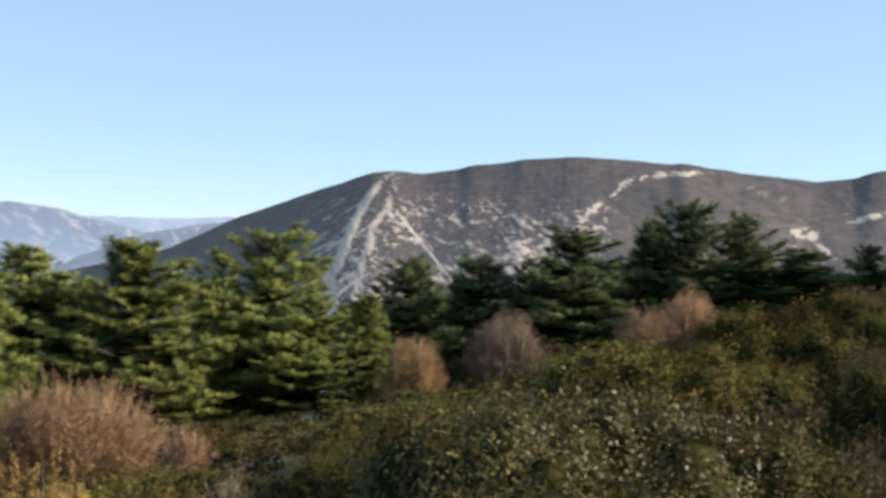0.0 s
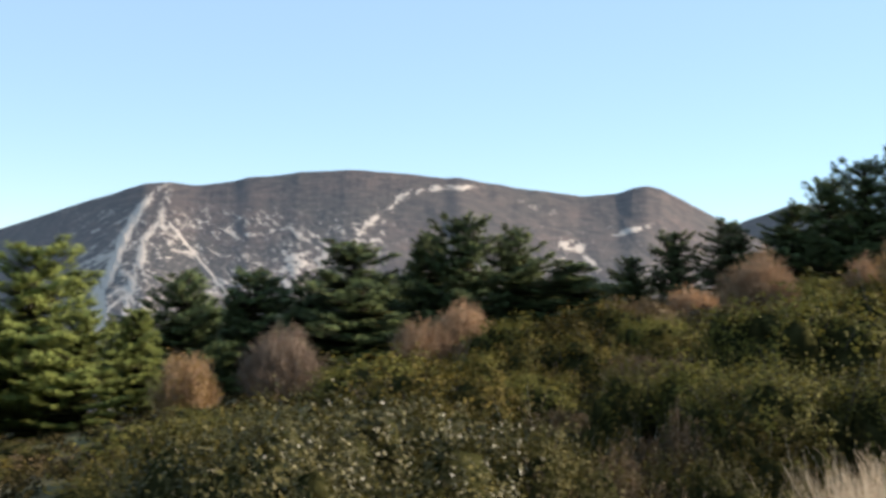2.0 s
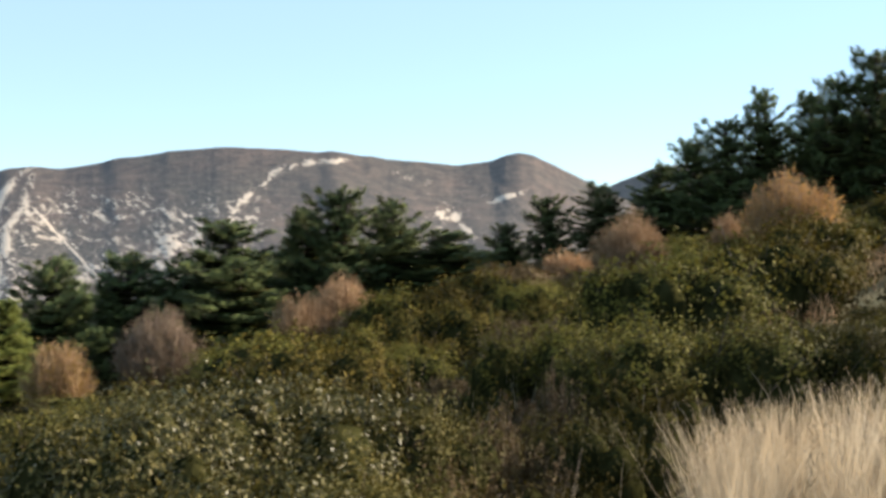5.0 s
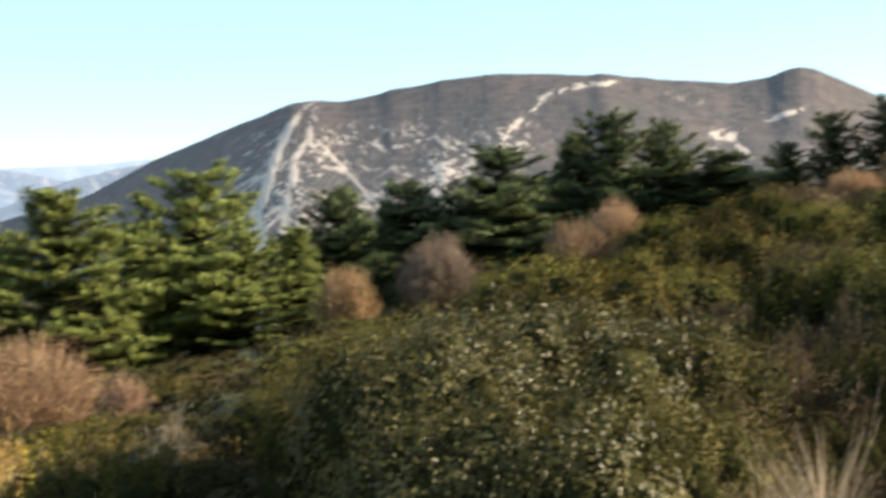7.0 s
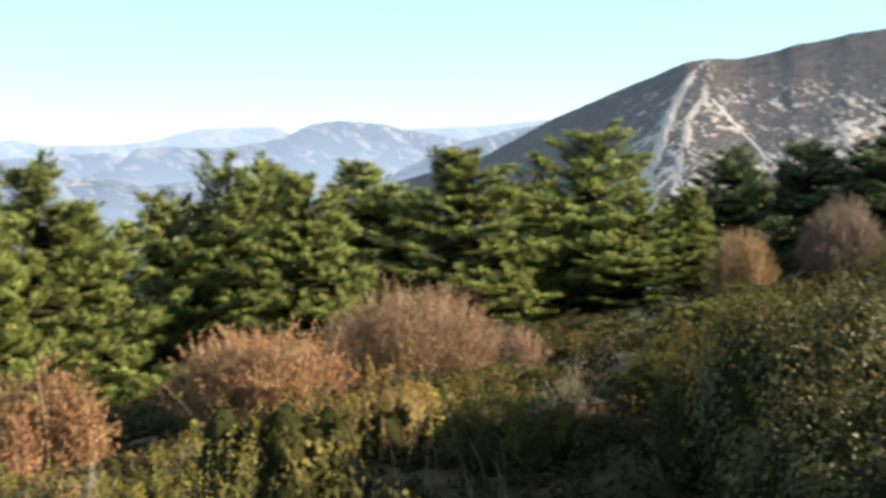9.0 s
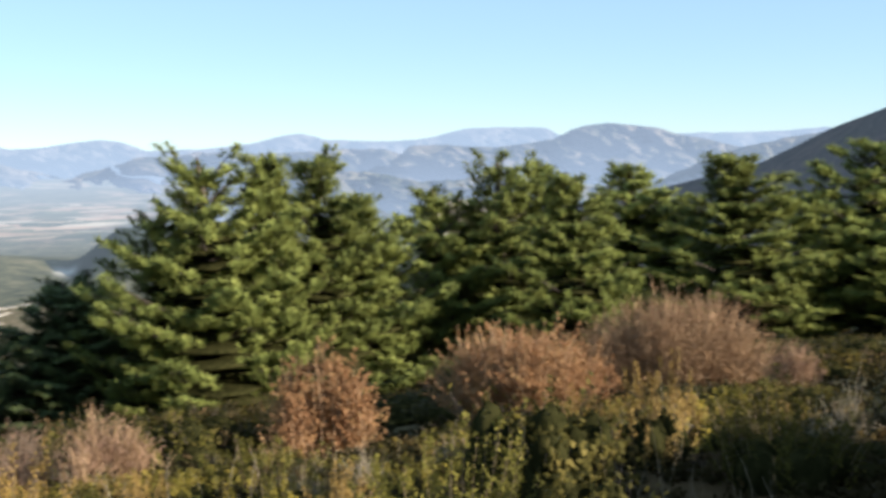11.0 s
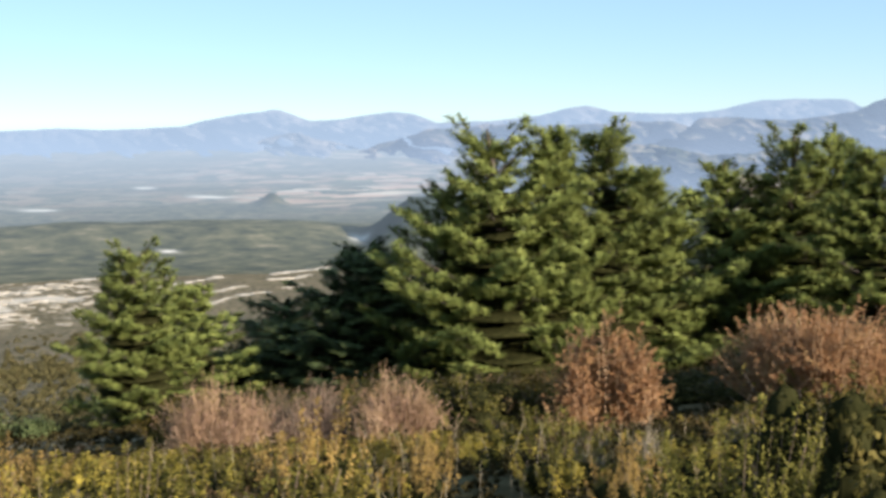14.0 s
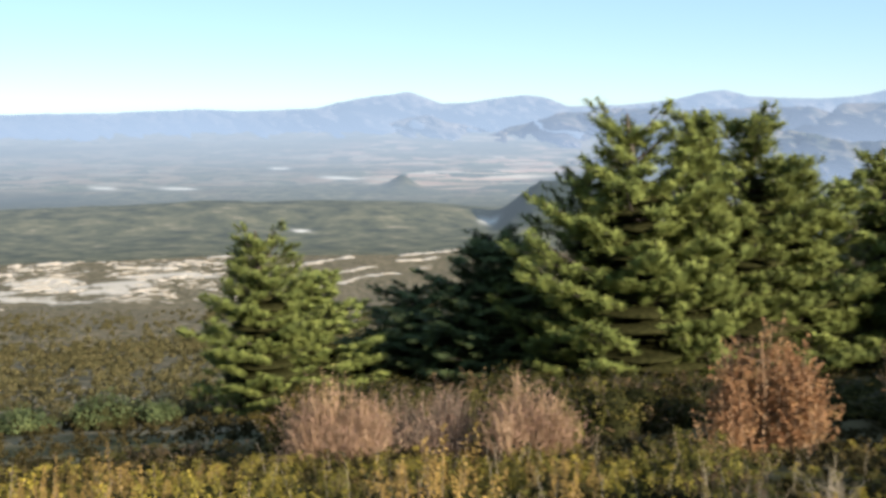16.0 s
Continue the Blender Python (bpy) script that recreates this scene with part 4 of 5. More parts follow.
# pines: bearing, distance, elevation of the top in degrees, half-width in metres
PINES = [
    (-40.6, 29, -.64, 2.3, 0), (-38.2, 30, -.45, 1.5, 1), (-36.0, 31.5, -.82, 2.3, 2), (-43.4, 29.5, -3.2, 1.6, 3), (-32.8, 34, -2.67, 2.0, 1),
    (-48.2, 32.4, -6.5, 2.2, 2), (-51.8, 34.6, -8.8, 1.9, 3), (-58.6, 28, -6.0, 1.55, 0), (-56.7, 32, -7.9, 1.6, 1), (-45.8, 31.2, -6.6, 1.8, 1),
    (-29.2, 37, -2.3, 2.1, 3), (-25.8, 37, -1.03, 2.4, 0), (-24.0, 38.5, -1.18, 1.9, 2), (-22.4, 33.5, -1.6, 1.6, 1), (-20.1, 44, -1.2, 3.0, 3),
    (-17.3, 43, -3.0, 2.2, 0), (-34.4, 36, -4.5, 1.9, 2), (-27.6, 40, -4.2, 2.0, 1),
    (-14.2, 37.5, -.72, 2.3, 1), (-8.8, 42, -.25, 3.0, 2), (-11.6, 41, -2.4, 1.9, 0), (-6.6, 40, -3.3, 1.7, 3), (-3.8, 42, -3.1, 1.2, 1),
    (-1.7, 50, -1.25, 2.2, 3), (1.9, 52, -1.1, 2.5, 0), (4.6, 54, -1.5, 2.4, 2), (7.1, 52, .55, 2.8, 1), (10.6, 56, 1.0, 2.0, 3), (12.6, 54, 2.0, 2.2, 0),
    (15.1, 56, 1.22, 2.1, 2), (17.3, 55, -.1, 2.3, 1), (20.6, 58, .15, 1.4, 3), (22.7, 58, 1.5, 1.8, 0), (25.2, 60, 1.95, 2.3, 2), (27.6, 60, 2.75, 2.1, 1),
    (30.0, 58, 4.25, 2.4, 3), (31.5, 57, 5.1, 2.3, 0), (33.2, 58, 6.2, 2.3, 2), (35.0, 59, 6.2, 2.2, 1), (36.0, 57, 6.9, 2.2, 3), (37.8, 57, 8.1, 2.6, 0), (40.5, 56, 9.3, 2.9, 2),
    (43.5, 55, 9.8, 3.0, 1),
    (-53.6, 34, -11.0, 1.5, 3),
]
# a lower, darker row closes the gaps behind
PINES += [(-4 + 1.55 * i, 60 + 3 * (i % 3), float(np.interp(-4 + 1.55 * i, [-4, 0, 4, 6, 9, 14, 17, 22], [-3.7, -2.7, -2.5, -1.9, -0.9, -0.5, -1.2, -0.6])) - 0.25 * (i % 2), 2.2, (i * 3) % 4) for i in range(17)]
# the wood goes on up the hill behind them
PINES += [(29 + 2.1 * i, 64 + 3 * (i % 3), float(np.interp(29 + 2.1 * i, [29, 33, 37, 46, 70], [1.8, 3.6, 5.0, 7.8, 10.5])), 2.6, i % 4) for i in range(9)]
P_LABEL = "bushy green pine with upswept needle-tufted branches"
patterns = [pine(7, 2.0, 0.50, 0.25, P_LABEL, 11, 2), pine(7, 1.7, 0.48, 0.3, P_LABEL, 12, 3), pine(7, 2.1, 0.52, 0.2, P_LABEL, 13, 3), pine(7, 1.85, 0.50, 0.25, P_LABEL, 14, 2)]
D_LABEL = "pine in the wood behind the shrubs, needles coloured dark for shade"
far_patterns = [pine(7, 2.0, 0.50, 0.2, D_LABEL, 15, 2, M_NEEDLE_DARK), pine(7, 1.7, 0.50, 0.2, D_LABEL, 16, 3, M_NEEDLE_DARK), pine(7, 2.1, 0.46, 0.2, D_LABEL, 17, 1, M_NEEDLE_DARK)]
for az, r, el, half, k in PINES:
    top = math.tan(radians(el)) * r + EYE
    h = top - spot(az, r)[2]
    # pines in shade or against the light get the darkened needle colour
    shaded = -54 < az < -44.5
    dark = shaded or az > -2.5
    lab = "pine on the rising hillside, needles coloured dark for backlight" if az > 22 else "low pine beside taller trees, shade put into its needle colour" if shaded else "small pine standing apart on the slope" if az < -57 else ""
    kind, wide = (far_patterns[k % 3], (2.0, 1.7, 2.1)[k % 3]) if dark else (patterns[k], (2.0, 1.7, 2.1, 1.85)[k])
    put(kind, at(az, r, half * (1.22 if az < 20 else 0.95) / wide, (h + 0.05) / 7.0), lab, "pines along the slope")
for p in patterns + far_patterns:
    away(p)

# the large evergreen bush close by, and its neighbours
big = [shrub("evergreen_shrub", "large glossy dark-leaved evergreen bush with olive tips", "shrub", 1.0, 1.2, 60000, 0.038, M_LEAF_GLOSS_LIT, 26, 21, 0.4, gaps=-0.05, dense=0.58),
       shrub("evergreen_shrub", "large glossy dark-leaved evergreen bush with olive tips", "shrub", 1.0, 1.2, 52000, 0.039, M_LEAF_DARK, 22, 22, 0.5, gaps=-0.12, dense=0.58)]


def under_top(az, r, sx, top_el, turn, tall=1.2):
    """A pose that brings a bush of that height up to an elevation."""
    return at(az, r, sx, (math.tan(radians(top_el)) * r + EYE - spot(az, r)[2] + 0.05) / tall, turn)


for k, az, r, sx, el, turn in ((0, 3.2, 5.5, 0.72, -6.7, 10), (0, 8.6, 6.1, 0.86, -6.2, 140), (0, 6.5, 4.5, 0.66, -10.2, 230), (1, 12.8, 4.9, 0.6, -10.6, 60), (0, 2.6, 4.6, 0.42, -12.2, 95),
                               (1, -3.4, 6.9, 0.42, -9.5, 300), (1, 15.0, 6.6, 0.6, -7.4, 200),
                               # unseen bushes added behind the front ones to shade the ground leftward
                               (0, 4.5, 7.2, 0.75, -7.1, 40), (1, 0.2, 7.4, 0.6, -7.9, 120), (1, 2.5, 8.6, 0.8, -7.2, 260), (0, 8.2, 8.2, 0.8, -6.9, 330)):
    put(big[k], under_top(az, r, sx, el, turn))
for b in big:
    away(b)


# low junipers on the slope beyond the lip
for az, r, R, el, m, lab, sd in ((-65.8, 26, .85, -13.0, M_NEEDLE_DARK, "low grey-green juniper bush on the open slope", 24), (-69.2, 26, .75, -13.4, M_NEEDLE_DARK, "low dark juniper bush on the open slope", 25),
                                 (-63.3, 27, .5, -13.6, M_NEEDLE_DARK, "low dark juniper bush on the open slope", 26)):
    x, y, z = spot(az, r)
    b = shrub("juniper_bush", lab, "bush", R, math.tan(radians(el)) * r + EYE - z, 4500, 0.07, m, 12, sd, 0.7)
    b.matrix_basis = at(az, r)


def hill_kinds(n, leaf, seed):
    return [shrub("hillside_shrub", "olive-green leafy shrub on the hillside", "shrub", 1.0, 1.1, n, leaf, M_LEAF_HILL, 17, seed, 0.8, gaps=-0.06),
            shrub("hillside_shrub", "dense yellow-brown shrub on the hillside", "shrub", 1.0, 1.0, n, leaf, M_LEAF_HILL, 13, seed + 1, 0.9, gaps=-0.06),
            shrub("hillside_shrub", "dark evergreen shrub on the hillside", "shrub", 1.0, 1.05, n, leaf, M_LEAF_DARK, 15, seed + 2, 0.5, gaps=-0.08),
            sprig_shrub("hillside_shrub", "dry brown bush on the hillside", 1.0, 0.95, n // 26, 24, leaf, M_LEAF_BROWN, seed + 3),
            shrub("hillside_shrub", "sunlit olive-yellow shrub on the hillside", "shrub", 1.0, 1.1, n, leaf, M_LEAF_OLIVE, 15, seed + 4, 0.8, gaps=-0.06)]


near_kinds, mid_kinds, far_kinds = hill_kinds(18000, 0.038, 131), hill_kinds(14000, 0.052, 231), hill_kinds(8000, 0.080, 331)
spot_rng = random.Random(5)
# how high the low growth reaches: elevation of its upper edge by bearing
EDGE = np.array([(-80, -15.4), (-56, -15.3), (-45, -15.1), (-33, -14.9), (-27, -13.5), (-22, -11.6), (-13, -11.4), (-9, -12.3), (-5, -11.5), (-1, -8.2), (0, -7.6), (6, -6.8), (9, -4.9), (13.6, -3.5),
                 (19, -2.1), (25, -0.9), (30, .4), (36, 1.2), (46, 2), (60, 3)])



def room(az, r):
    return math.tan(radians(np.interp(az, EDGE[:, 0], EDGE[:, 1]))) * r + EYE - spot(az, r)[2]


for az, r, k, sc, tall in ((15.5, 6.3, 3, .62, .78), (18, 5.5, 0, .55, .6), (20, 6.7, 3, .6, .8), (22.5, 5.7, 1, .55, .62), (24.8, 6.9, 2, .6, .75), (18.6, 7.8, 1, .6, .8), (22.8, 8, 3, .62, .85),
                          (26.6, 8.2, 0, .6, .8), (12.5, 7.6, 1, .6, .75), (16.5, 4.7, 3, .5, .5), (20.5, 4.8, 1, .5, .5), (25.5, 5.2, 3, .45, .5)):
    put(near_kinds[k], at(az, r, sc * 0.84, tall), group="hillside shrubs")
for az, r, k, sc, el in ((27.5, 9.2, 2, .75, -4.2), (30.3, 9.6, 2, .8, -3.9), (33.4, 9.4, 2, .8, -3.7), (36.5, 9.8, 2, .8, -3.5), (39.6, 9.6, 0, .8, -3.6), (24.8, 10.2, 4, .8, -3.9), (21.6, 10.4, 4, .8, -4.3)):
    put(near_kinds[k], under_top(az, r, sc, el, az * 50, 1.1), group="hillside shrubs")
taken = []


def free(x, y, R, slack):
    if any((x - a) ** 2 + (y - b) ** 2 < ((R + c) * slack) ** 2 for a, b, c in taken):
        return False
    taken.append((x, y, R))
    return True


for i in range(2600):
    az, r = spot_rng.uniform(-13, 49), math.exp(spot_rng.uniform(math.log(5.8), math.log(50)))
    if (az > 26.5 and r < 8.5) or (az < 27.5 and r < 8.6) or (az < 8 and r > 26) or (35.2 < az < 47 and 19 < r < 29) or (29.5 < az < 36 and 15.5 < r < 16.8):
        continue
    s = spot_rng.uniform(0.5, 1.15) * (0.75 if r < 9 else 1.0 if r < 14 else 1.5)
    tall = min(s * spot_rng.uniform(0.8, 1.2), room(az, r) * spot_rng.uniform(0.5, 1.1))
    if 24.5 < az < 46 and 24 < r < 36:
        tall = min(tall, 0.8)
    if az > 34.5 and r < 20 or 29 < az <= 34.5 and r < 15.5:
        tall = min(tall, (math.tan(radians(-3.4 if az > 34.5 else -4.5)) * r + EYE - spot(az, r)[2]) * spot_rng.uniform(0.7, 1.1))
    x, y, z = spot(az, r)
    if tall < 0.22 or not free(x, y, s, 0.95):
        continue
    kinds = near_kinds if r < 11 else mid_kinds if r < 22 else far_kinds
    put(kinds[spot_rng.choice((0, 0, 1, 1, 4, 4, 4, 4, 3 if 16 < az < 26 else 1, 2 if r < 13 else 4))], at(az, r, s, tall, spot_rng.uniform(0, 360)), group="hillside shrubs")
for k in near_kinds + mid_kinds + far_kinds:
    away(k)

# low yellow-green bushes at the lip of the slope
yk = [sprig_shrub("box_shrub", "low yellow-green bush with upright leafy shoots", 0.5, 0.8, 46, 110, 0.027, M_LEAF_YELLOW, 41, 0.45),
      sprig_shrub("box_shrub", "yellowing low bush with upright leafy shoots", 0.5, 0.85, 38, 115, 0.027, M_LEAF_YELLOW, 42, 0.3),
      sprig_shrub("box_shrub", "low olive-green bush among dry stems", 0.55, 0.7, 46, 95, 0.028, M_LEAF_OLIVE, 43, 0.45),
      sprig_shrub("box_shrub", "small yellow-green bush on the slope", 0.6, 0.8, 38, 80, 0.038, M_LEAF_YELLOW, 44, 0.4),
      sprig_shrub("box_shrub", "small olive-brown bush on the slope", 0.6, 0.75, 36, 34, 0.050, M_LEAF_HILL, 45),
      sprig_shrub("box_shrub", "small dry brown bush on the slope", 0.6, 0.75, 36, 30, 0.050, M_LEAF_BROWN, 46),
      # dark-leaved bush whose colour stands in for shade
      shrub("box_shrub", "dark evergreen bush standing in for shade on the slope", "shrub", 0.6, 0.75, 2200, 0.055, M_LEAF_DARK, 8, 47, 0.3),
      sprig_shrub("box_shrub", "ochre-leaved low bush with upright shoots", 0.45, 0.85, 34, 95, 0.029, M_LEAF_OCHRE, 48, 0.3)]
taken = []
for i in range(1500):
    az, r = spot_rng.uniform(-77, -8), math.exp(spot_rng.uniform(math.log(4.3), math.log(10.5)))
    if az > -19 and r < 7.6:
        continue
    s = spot_rng.uniform(0.55, 1.3)
    tall = min(s * spot_rng.uniform(0.5, 1.7), (room(az, r) + (0.16 if r > 7 else 0)) / 0.8 * spot_rng.choice((0.45, 0.6, 0.8, 1.0, 1.1, 1.35)))
    x, y, z = spot(az, r)
    if tall < 0.15 or not free(x, y, s * 0.5, 0.8 if az < -44 else 1.35):
        continue
    # darker kinds left of the big bush imitate its cast shade
    put(yk[spot_rng.choice((2, 5, 6, 2, 7) if az > -27 and r < 8.3 else (0, 0, 1, 2, 7, 7, 2) if r < 7 else (3, 3, 1, 0, 7, 7, 2, 5))], at(az, r, s, tall, spot_rng.uniform(0, 360)), group="low shrubs on the slope")
# in the outer rings dark bushes replace the shade below the pines
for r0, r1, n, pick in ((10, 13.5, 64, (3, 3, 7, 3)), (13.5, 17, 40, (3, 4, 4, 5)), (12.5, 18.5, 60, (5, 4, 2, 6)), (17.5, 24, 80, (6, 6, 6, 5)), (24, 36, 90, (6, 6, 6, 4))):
    for i in range(n):
        az = -76 + 68 * (i + spot_rng.random()) / n
        r = spot_rng.uniform(r0, r1)
        s = spot_rng.uniform(0.75, 1.2) * (1 if r < 14 else 1.5)
        if az < -57 and (r0 > 17 or r0 == 12.5 and i % 2):
            continue
        top = room(az, r) if r < 17 else math.tan(radians(-12.2 if az < -28 else -9.2)) * r + EYE - spot(az, r)[2]
        tall = min(s * spot_rng.uniform(0.8, 1.1), top / 0.8 * spot_rng.uniform(0.7, 1.05))
        if tall > 0.2:
            put(yk[spot_rng.choice(pick)], at(az, r, s, tall, spot_rng.uniform(0, 360)), group="low shrubs on the slope")
for k in yk:
    away(k)

# russet and bare bushes
def bush_at(name, label, az, r, half_deg, top_el, **kw):
    base = spot(az, r)[2]
    H = math.tan(radians(top_el)) * r + EYE - base
    b = twig_bush(name, label, R=r * math.tan(radians(half_deg)), H=H / 0.98, **kw)
    b.matrix_basis = at(az, r, 1.0)
    return b


bush_at("russet_bush", "upright russet bush with lingering orange-red leaves", -35.1, 13.5, 2.5, -8.9, n=520, leafn=15000, leaf=0.048, material=M_LEAF_RUSSET, seed=51, plumes=11, splay=0.12)
bush_at("russet_bush", "wide reddish-brown bush with upright leafy twigs", -24.9, 15.5, 4.8, -8.6, n=1300, leafn=42000, leaf=0.046, material=M_LEAF_RUSSET, seed=52, dome=True, splay=0.15)
bush_at("russet_bush", "wide pinkish-tan bush with fine bare twigs", -18.0, 17, 4.9, -7.1, n=2000, leafn=36000, leaf=0.038, material=M_LEAF_TAN, seed=53, dome=True)
bush_at("russet_bush", "small pinkish-red autumn bush", -12.2, 15, 1.2, -9.4, n=300, leafn=2400, leaf=0.035, material=M_LEAF_PINK, seed=54, dome=True)
bush_at("pink_bush", "feathery pinkish-brown bush below the pines", -54.4, 14, 3.2, -11.6, n=700, leafn=6500, leaf=0.03, material=M_LEAF_PINK, seed=55, plumes=9)
bush_at("pink_bush", "feathery grey-brown bush below the pines", -50.2, 14.5, 2.8, -12.2, n=600, leafn=3500, leaf=0.03, material=M_LEAF_PINK, twig=M_TWIG_GREY, seed=56, plumes=7)
bush_at("pink_bush", "feathery pinkish-brown bush below the pines", -46.2, 14, 2.6, -11.8, n=600, leafn=5500, leaf=0.03, material=M_LEAF_PINK, seed=57, plumes=8)
bush_at("willow_bush", "rounded ochre-brown bush with yellowing top", -1.2, 27, 1.75, -4.8, n=1300, leafn=9000, leaf=0.05, material=M_LEAF_OCHRE, seed=58, width=0.014, dome=True)
bush_at("willow_bush", "rounded grey-brown bush of bare upright twigs", 3.3, 28, 2.35, -3.6, n=2600, leafn=4500, leaf=0.05, material=M_LEAF_BROWN, twig=M_TWIG_GREY, seed=59, width=0.015, dome=True)
bush_at("willow_bush", "peach-orange bush with feathery upright twigs", 12.1, 34, 1.6, -2.0, n=1700, leafn=8000, leaf=0.06, material=M_LEAF_TAN, seed=60, width=0.018, dome=True)
bush_at("willow_bush", "peach-orange low bush with feathery twigs", 10.4, 33, 1.9, -3.0, n=1300, leafn=6000, leaf=0.06, material=M_LEAF_TAN, seed=61, width=0.018, dome=True)
bush_at("willow_bush", "rounded peach-brown bush at the wood's edge", 26.6, 31, 2.0, 1.0, n=1700, leafn=9000, leaf=0.055, material=M_LEAF_TAN, seed=62, width=0.016, dome=True)
bush_at("willow_bush", "rounded bright orange-brown bush at the wood's edge", 34.1, 32, 2.3, 2.75, n=2000, leafn=24000, leaf=0.055, material=M_LEAF_ORANGE, seed=63, width=0.016, dome=True)
bush_at("willow_bush", "small peach-brown bush at the wood's edge", 31.2, 33, .9, .85, n=600, leafn=3000, leaf=0.055, material=M_LEAF_TAN, seed=64, width=0.016, dome=True)
bush_at("willow_bush", "low reddish-brown bush on the slope", 23.5, 36, 1.4, -1.0, n=700, leafn=3400, leaf=0.06, material=M_LEAF_RUSSET, seed=65, width=0.020, dome=True)


# last year's weeds: pale dead stalks among the low shrubs
weed = twig_bush("dry_weed", "clump of pale dead weed stalks among low shrubs", R=0.26, H=0.62, n=46, leafn=0, twig=M_STEM, seed=66, width=0.009, plumes=5, splay=0.3)
for az, r, sx, tall in ((-20.2, 10.2, 0.9, 0.9), (-18.6, 10.0, 1.0, 1.1), (-17.6, 10.6, 0.8, 0.9), (-10.9, 9.0, 0.9, 1.1), (-9.9, 9.4, 0.8, 1.2), (-33.0, 9.0, 0.7, 0.8), (-24.6, 9.6, 0.8, 0.9), (-29.2, 9.8, 0.8, 0.8),
                        (-36.6, 8.6, 0.8, 0.7), (-61.0, 8.2, 0.7, 0.7), (11.4, 7.4, 0.7, 1.0), (12.6, 7.7, 0.7, 1.0)):
    put(weed, at(az, r, sx, tall), group="dead weed stalks")
away(weed)
bush_at("russet_bush", "small red-leaved seedling among dead stalks", -19.0, 9.4, 1.0, -14.2, n=90, leafn=500, leaf=0.03, material=M_LEAF_PINK, seed=67, width=0.006, plumes=4)

# dry grass
def grass(label, az0, az1, r0, r1, n, hmin, hmax, seed, material=M_STRAW, width=0.006, edge=EDGE):
    global rng
    rng = np.random.default_rng(seed)
    az, r = rng.uniform(az0, az1, n), np.sqrt(rng.uniform(r0 ** 2, r1 ** 2, n))
    clump = vnoise(az * 0.9, r * 3.0, seed)
    keep = clump > 0.36
    az, r, clump = az[keep], r[keep], clump[keep]
    z = ground_z(az, r)
    foot = np.stack([r * np.sin(np.radians(az)), r * np.cos(np.radians(az)), z], -1)
    h = rng.uniform(hmin, hmax, len(az)) * (0.35 + 0.85 * clump)
    top = np.tan(np.radians(np.interp(az, edge[:, 0], edge[:, 1]))) * r + EYE - z
    h = np.clip(h, 0.05, np.maximum(top * 1.15, 0.05))
    lean = rng.normal(0, 0.19, (len(az), 2)) + np.array([-0.03, 0.0])
    t = np.linspace(0, 1, 4)[None, :, None]
    pts = foot[:, None] + np.concatenate([lean[:, None] * h[:, None, None] * t ** 1.8, h[:, None, None] * t], 2)
    v, f = strips(pts, [width, width, width * 0.75, width * 0.3])
    tagged(mesh_obj("dry_grass", v, f, material), label, "grass", kind="stuff")


grass("tall pale straw-coloured dry grass", 29.6, 48, 4.3, 7.0, 17000, 0.3, 1.0, 71, width=0.0027, edge=np.array([(28, -11), (29.5, -10.2), (32, -9.4), (34, -8.8), (38, -7.9), (50, -7)]))
grass("small tuft of pale dry grass", 18.2, 21.5, 4.5, 4.9, 700, 0.3, 0.75, 76, width=0.003, edge=np.array([(16, -13.4), (24, -13.4)]))
grass("patch of pale dry grass on the hillside", 35.2, 47, 20, 29, 2600, 0.2, 0.5, 72, M_TWIG, 0.014)
grass("strip of pale dry grass among the hillside shrubs", 29.5, 36, 15.5, 17.5, 420, 0.25, 0.5, 75, M_TWIG, 0.010)
grass("thin dry grass among the shrubs", 4, 34, 6, 12, 600, 0.4, 0.8, 73, M_STEM, 0.005)
grass("thin dry stalks among the low shrubs", -76, -12, 5, 12, 420, 0.3, 0.7, 74, M_STEM, 0.005)


# ---------------------------------------------------------------- stones
def rock(R, seed):
    bm = bmesh.new()
    bmesh.ops.create_icosphere(bm, subdivisions=3, radius=1.0)
    o = Vector((seed * 3.1, seed * 1.7, 0))
    for v in bm.verts:
        c = v.co.copy()
        v.co = c * (1 + 0.45 * noise.noise(c * 1.1 + o) + 0.18 * noise.noise(c * 3 + o))
        v.co.z = max(v.co.z * 0.38, -0.25)
        v.co *= R
    me = bpy.data.meshes.new("rock")
    bm.to_mesh(me)
    bm.free()
    me.materials.append(M_ROCK)
    return me


for i, (az, r, R, up) in enumerate(((-27.2, 108, 2.6, .6), (-28.4, 107, 1.9, .3), (-30.8, 108, 1.2, .2), (-31.4, 107, .9, .1), (-32.6, 106, 1.1, .1), (-26.2, 104, 1.3, .2), (-29.4, 105, 1.0, .1),
                                    (-63.6, 4.6, .22, 0), (-61.9, 4.7, .25, 0))):
    ob = new("limestone_rock", rock(R, i + 1))
    x, y, z = spot(az, r)
    ob.matrix_basis = pose(x, y, z + up * 0.3, 0, 0, i * 77)
    tagged(ob, "pale weathered limestone rock in the scrub", "rock", "limestone rocks")


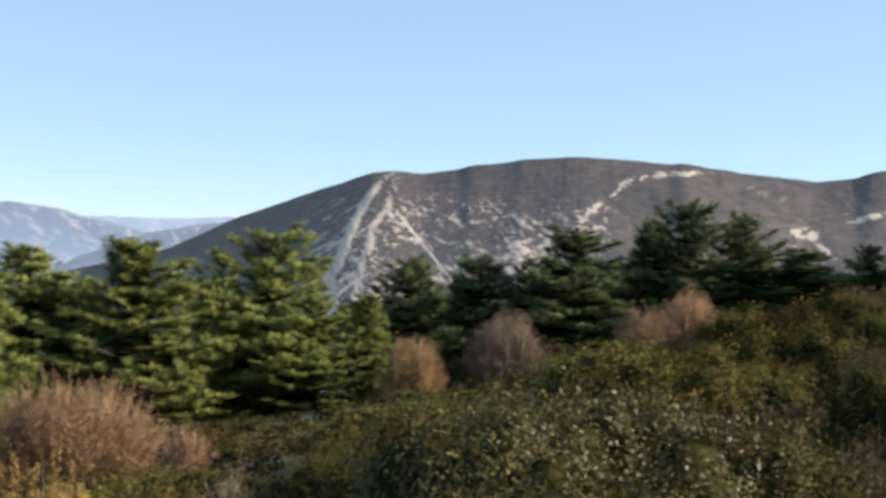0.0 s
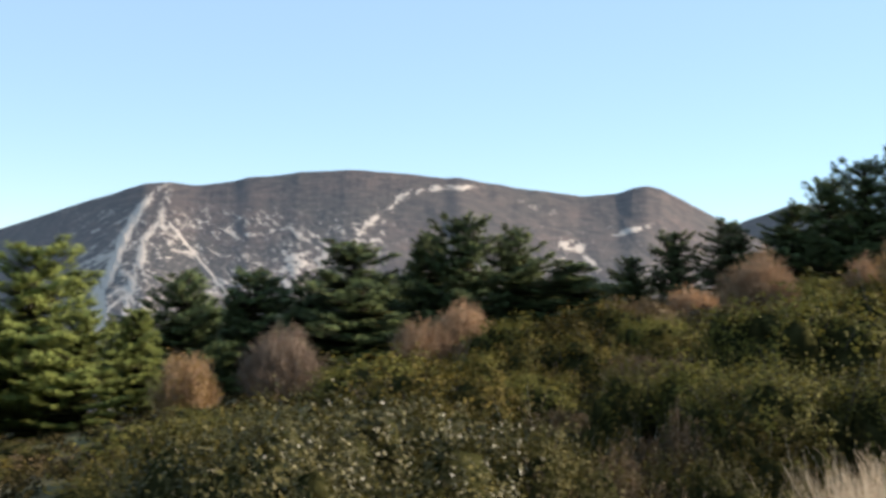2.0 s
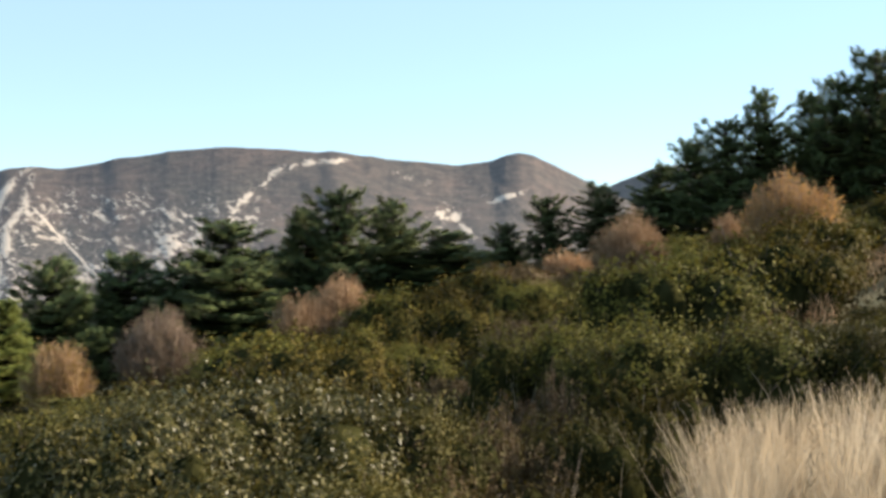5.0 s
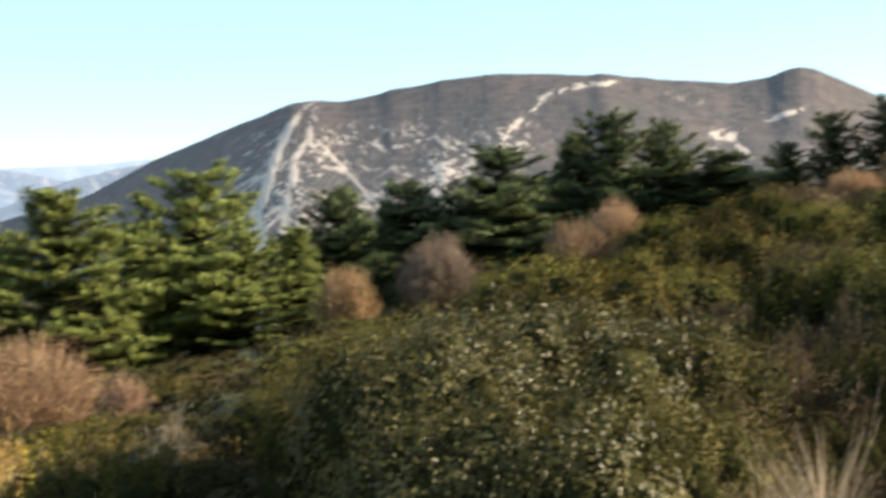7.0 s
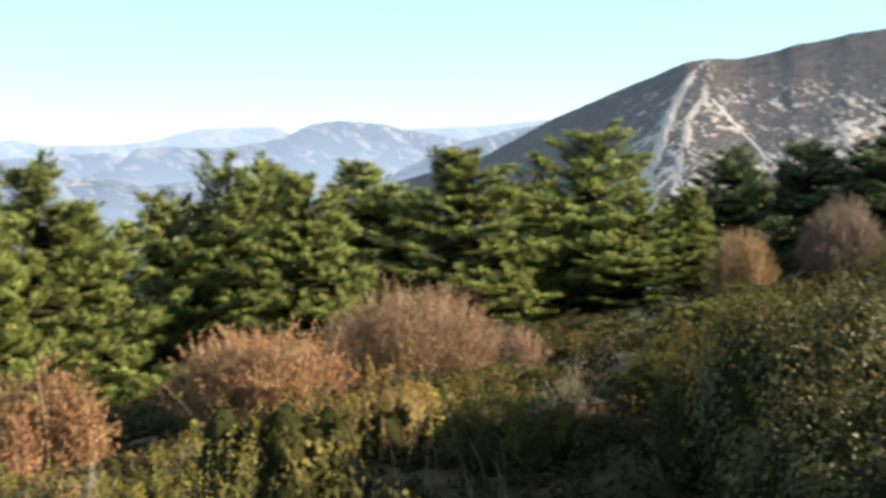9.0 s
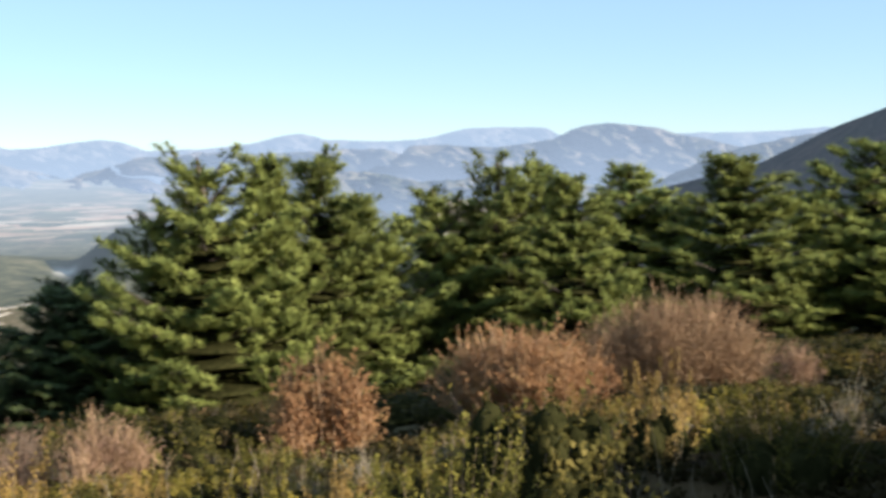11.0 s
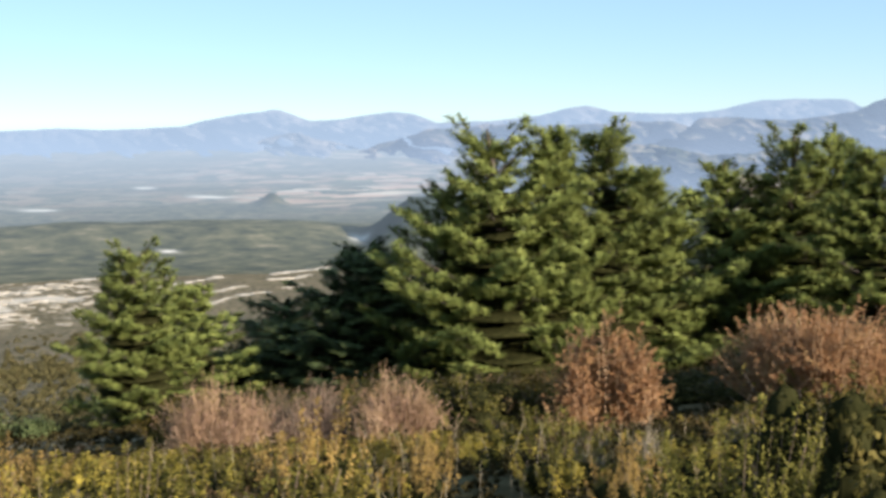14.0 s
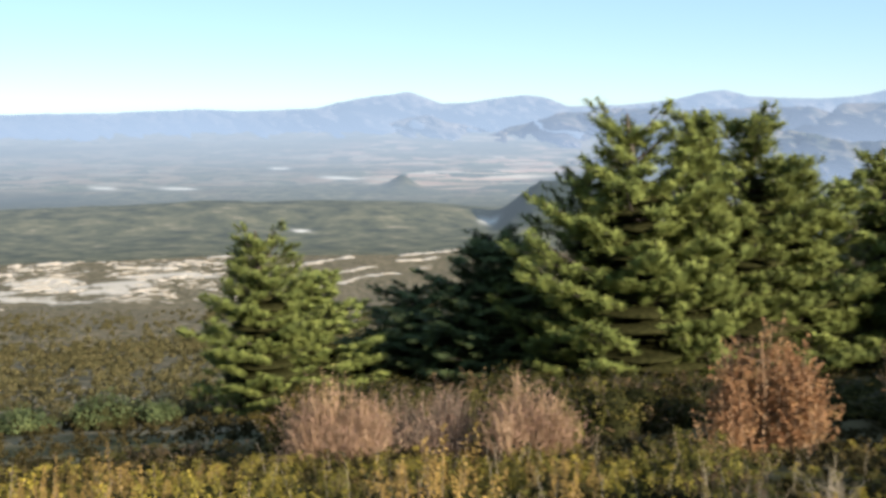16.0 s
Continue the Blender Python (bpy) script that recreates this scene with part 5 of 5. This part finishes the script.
# ---------------------------------------------------------------- ground cover
def cover(name, label, category, az, r, per, size, lift, material, seed, tall=1.0):
    """Many small leafy clumps over the ground, too many to count."""
    global rng
    rng = np.random.default_rng(seed)
    x, y, z = r * np.sin(np.radians(az)), r * np.cos(np.radians(az)), ground_z(az, r)
    c = np.stack([x, y, z + lift * 0.4], -1)
    d = unit(rng.normal(0, 1, (len(az) * per, 3)) + np.array([0, 0, 0.6]))
    P = np.repeat(c, per, 0) + d * np.repeat(lift, per)[:, None] * np.array([1, 1, 0.75 * tall]) * rng.uniform(0.3, 1, (len(d), 1))
    v, f = leaves(P, d, np.repeat(size, per), np.repeat(size, per) * 0.6, 1.0, d)
    tagged(mesh_obj(name, v, f, material), label, category, kind="stuff")


g = np.random.default_rng(81)
az, r = g.uniform(-78, 50, 7600), np.exp(g.uniform(np.log(4.2), np.log(70), 7600))
lim = np.tan(np.radians(np.interp(az, EDGE[:, 0], EDGE[:, 1]))) * r + EYE - ground_z(az, r)
low = np.clip(g.uniform(0.10, 0.34, 7600) * np.clip(r / 12, 0.7, 1.6), 0.05, np.clip(lim * 0.8, 0.16, 1))
low = np.where((az < -8) & (az > -44) & (r < 11), low * 0.55, low)
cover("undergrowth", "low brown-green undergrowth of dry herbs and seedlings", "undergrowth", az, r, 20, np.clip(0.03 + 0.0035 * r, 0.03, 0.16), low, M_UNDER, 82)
az, r = g.uniform(-80, -18, 5600), np.exp(g.uniform(np.log(38), np.log(420), 5600))
thin = vnoise(az * 0.8, np.log(r) * 9, 84) > 0.22
az, r = az[thin], r[thin]
cover("far_scrub", "scattered green and brown scrub on the slope below", "scrub", az, r, 46, np.clip(0.0036 * r, 0.12, 0.8), 0.62 * np.exp(g.normal(-0.25, 0.75, len(az))) * np.clip(r / 120, 0.8, 1.6), M_SCRUB, 83, 1.3)


def outcrops():
    """Ledges and blocks of bare limestone on the slope below."""
    bm = bmesh.new()
    bmesh.ops.create_icosphere(bm, subdivisions=2, radius=1.0)
    ico = np.array([v.co for v in bm.verts])
    tri = np.array([[v.index for v in f.verts] for f in bm.faces])
    bm.free()
    g = np.random.default_rng(91)
    V, F = [], []
    for i in range(2100):
        if i < 1450:
            az, r = g.uniform(-73, -60), math.exp(g.uniform(math.log(480), math.log(890)))
        else:
            r0, az = ((520, g.uniform(-58.5, -49.5)), (600, g.uniform(-56, -50)), (730, g.uniform(-57.6, -54.4)), (690, g.uniform(-52, -49)))[g.integers(0, 4)]
            r = r0 * math.exp(0.044 * (az + 57)) * g.uniform(0.985, 1.015)
        if vnoise(np.array([az * 0.7]), np.array([math.log(r) * 7]), 95)[0] < 0.38:
            continue
        size = r / 450 * np.exp(g.normal(-0.85, 0.5))
        shape = ico * (1 + 0.35 * (vnoise(ico[:, 0] * 2 + i, ico[:, 1] * 2 + ico[:, 2] * 3, i)[:, None] - 0.5) * 2)
        turn = radians(az + g.normal(0, 15))
        c, sn = math.cos(-turn), math.sin(-turn)
        p = shape * np.array([size * g.uniform(1.0, 4.0), size, size * g.uniform(0.25, 0.5)])
        p = np.stack([p[:, 0] * c - p[:, 1] * sn, p[:, 0] * sn + p[:, 1] * c, p[:, 2]], -1)
        V.append(p + np.array(spot(az, r)))
        F.append(tri + len(ico) * (len(V) - 1))
    tagged(mesh_obj("limestone_outcrops", np.concatenate(V), np.concatenate(F), M_LEDGE, True), "pale broken limestone ledges on the scrubby slope", "rocks", kind="stuff")


outcrops()
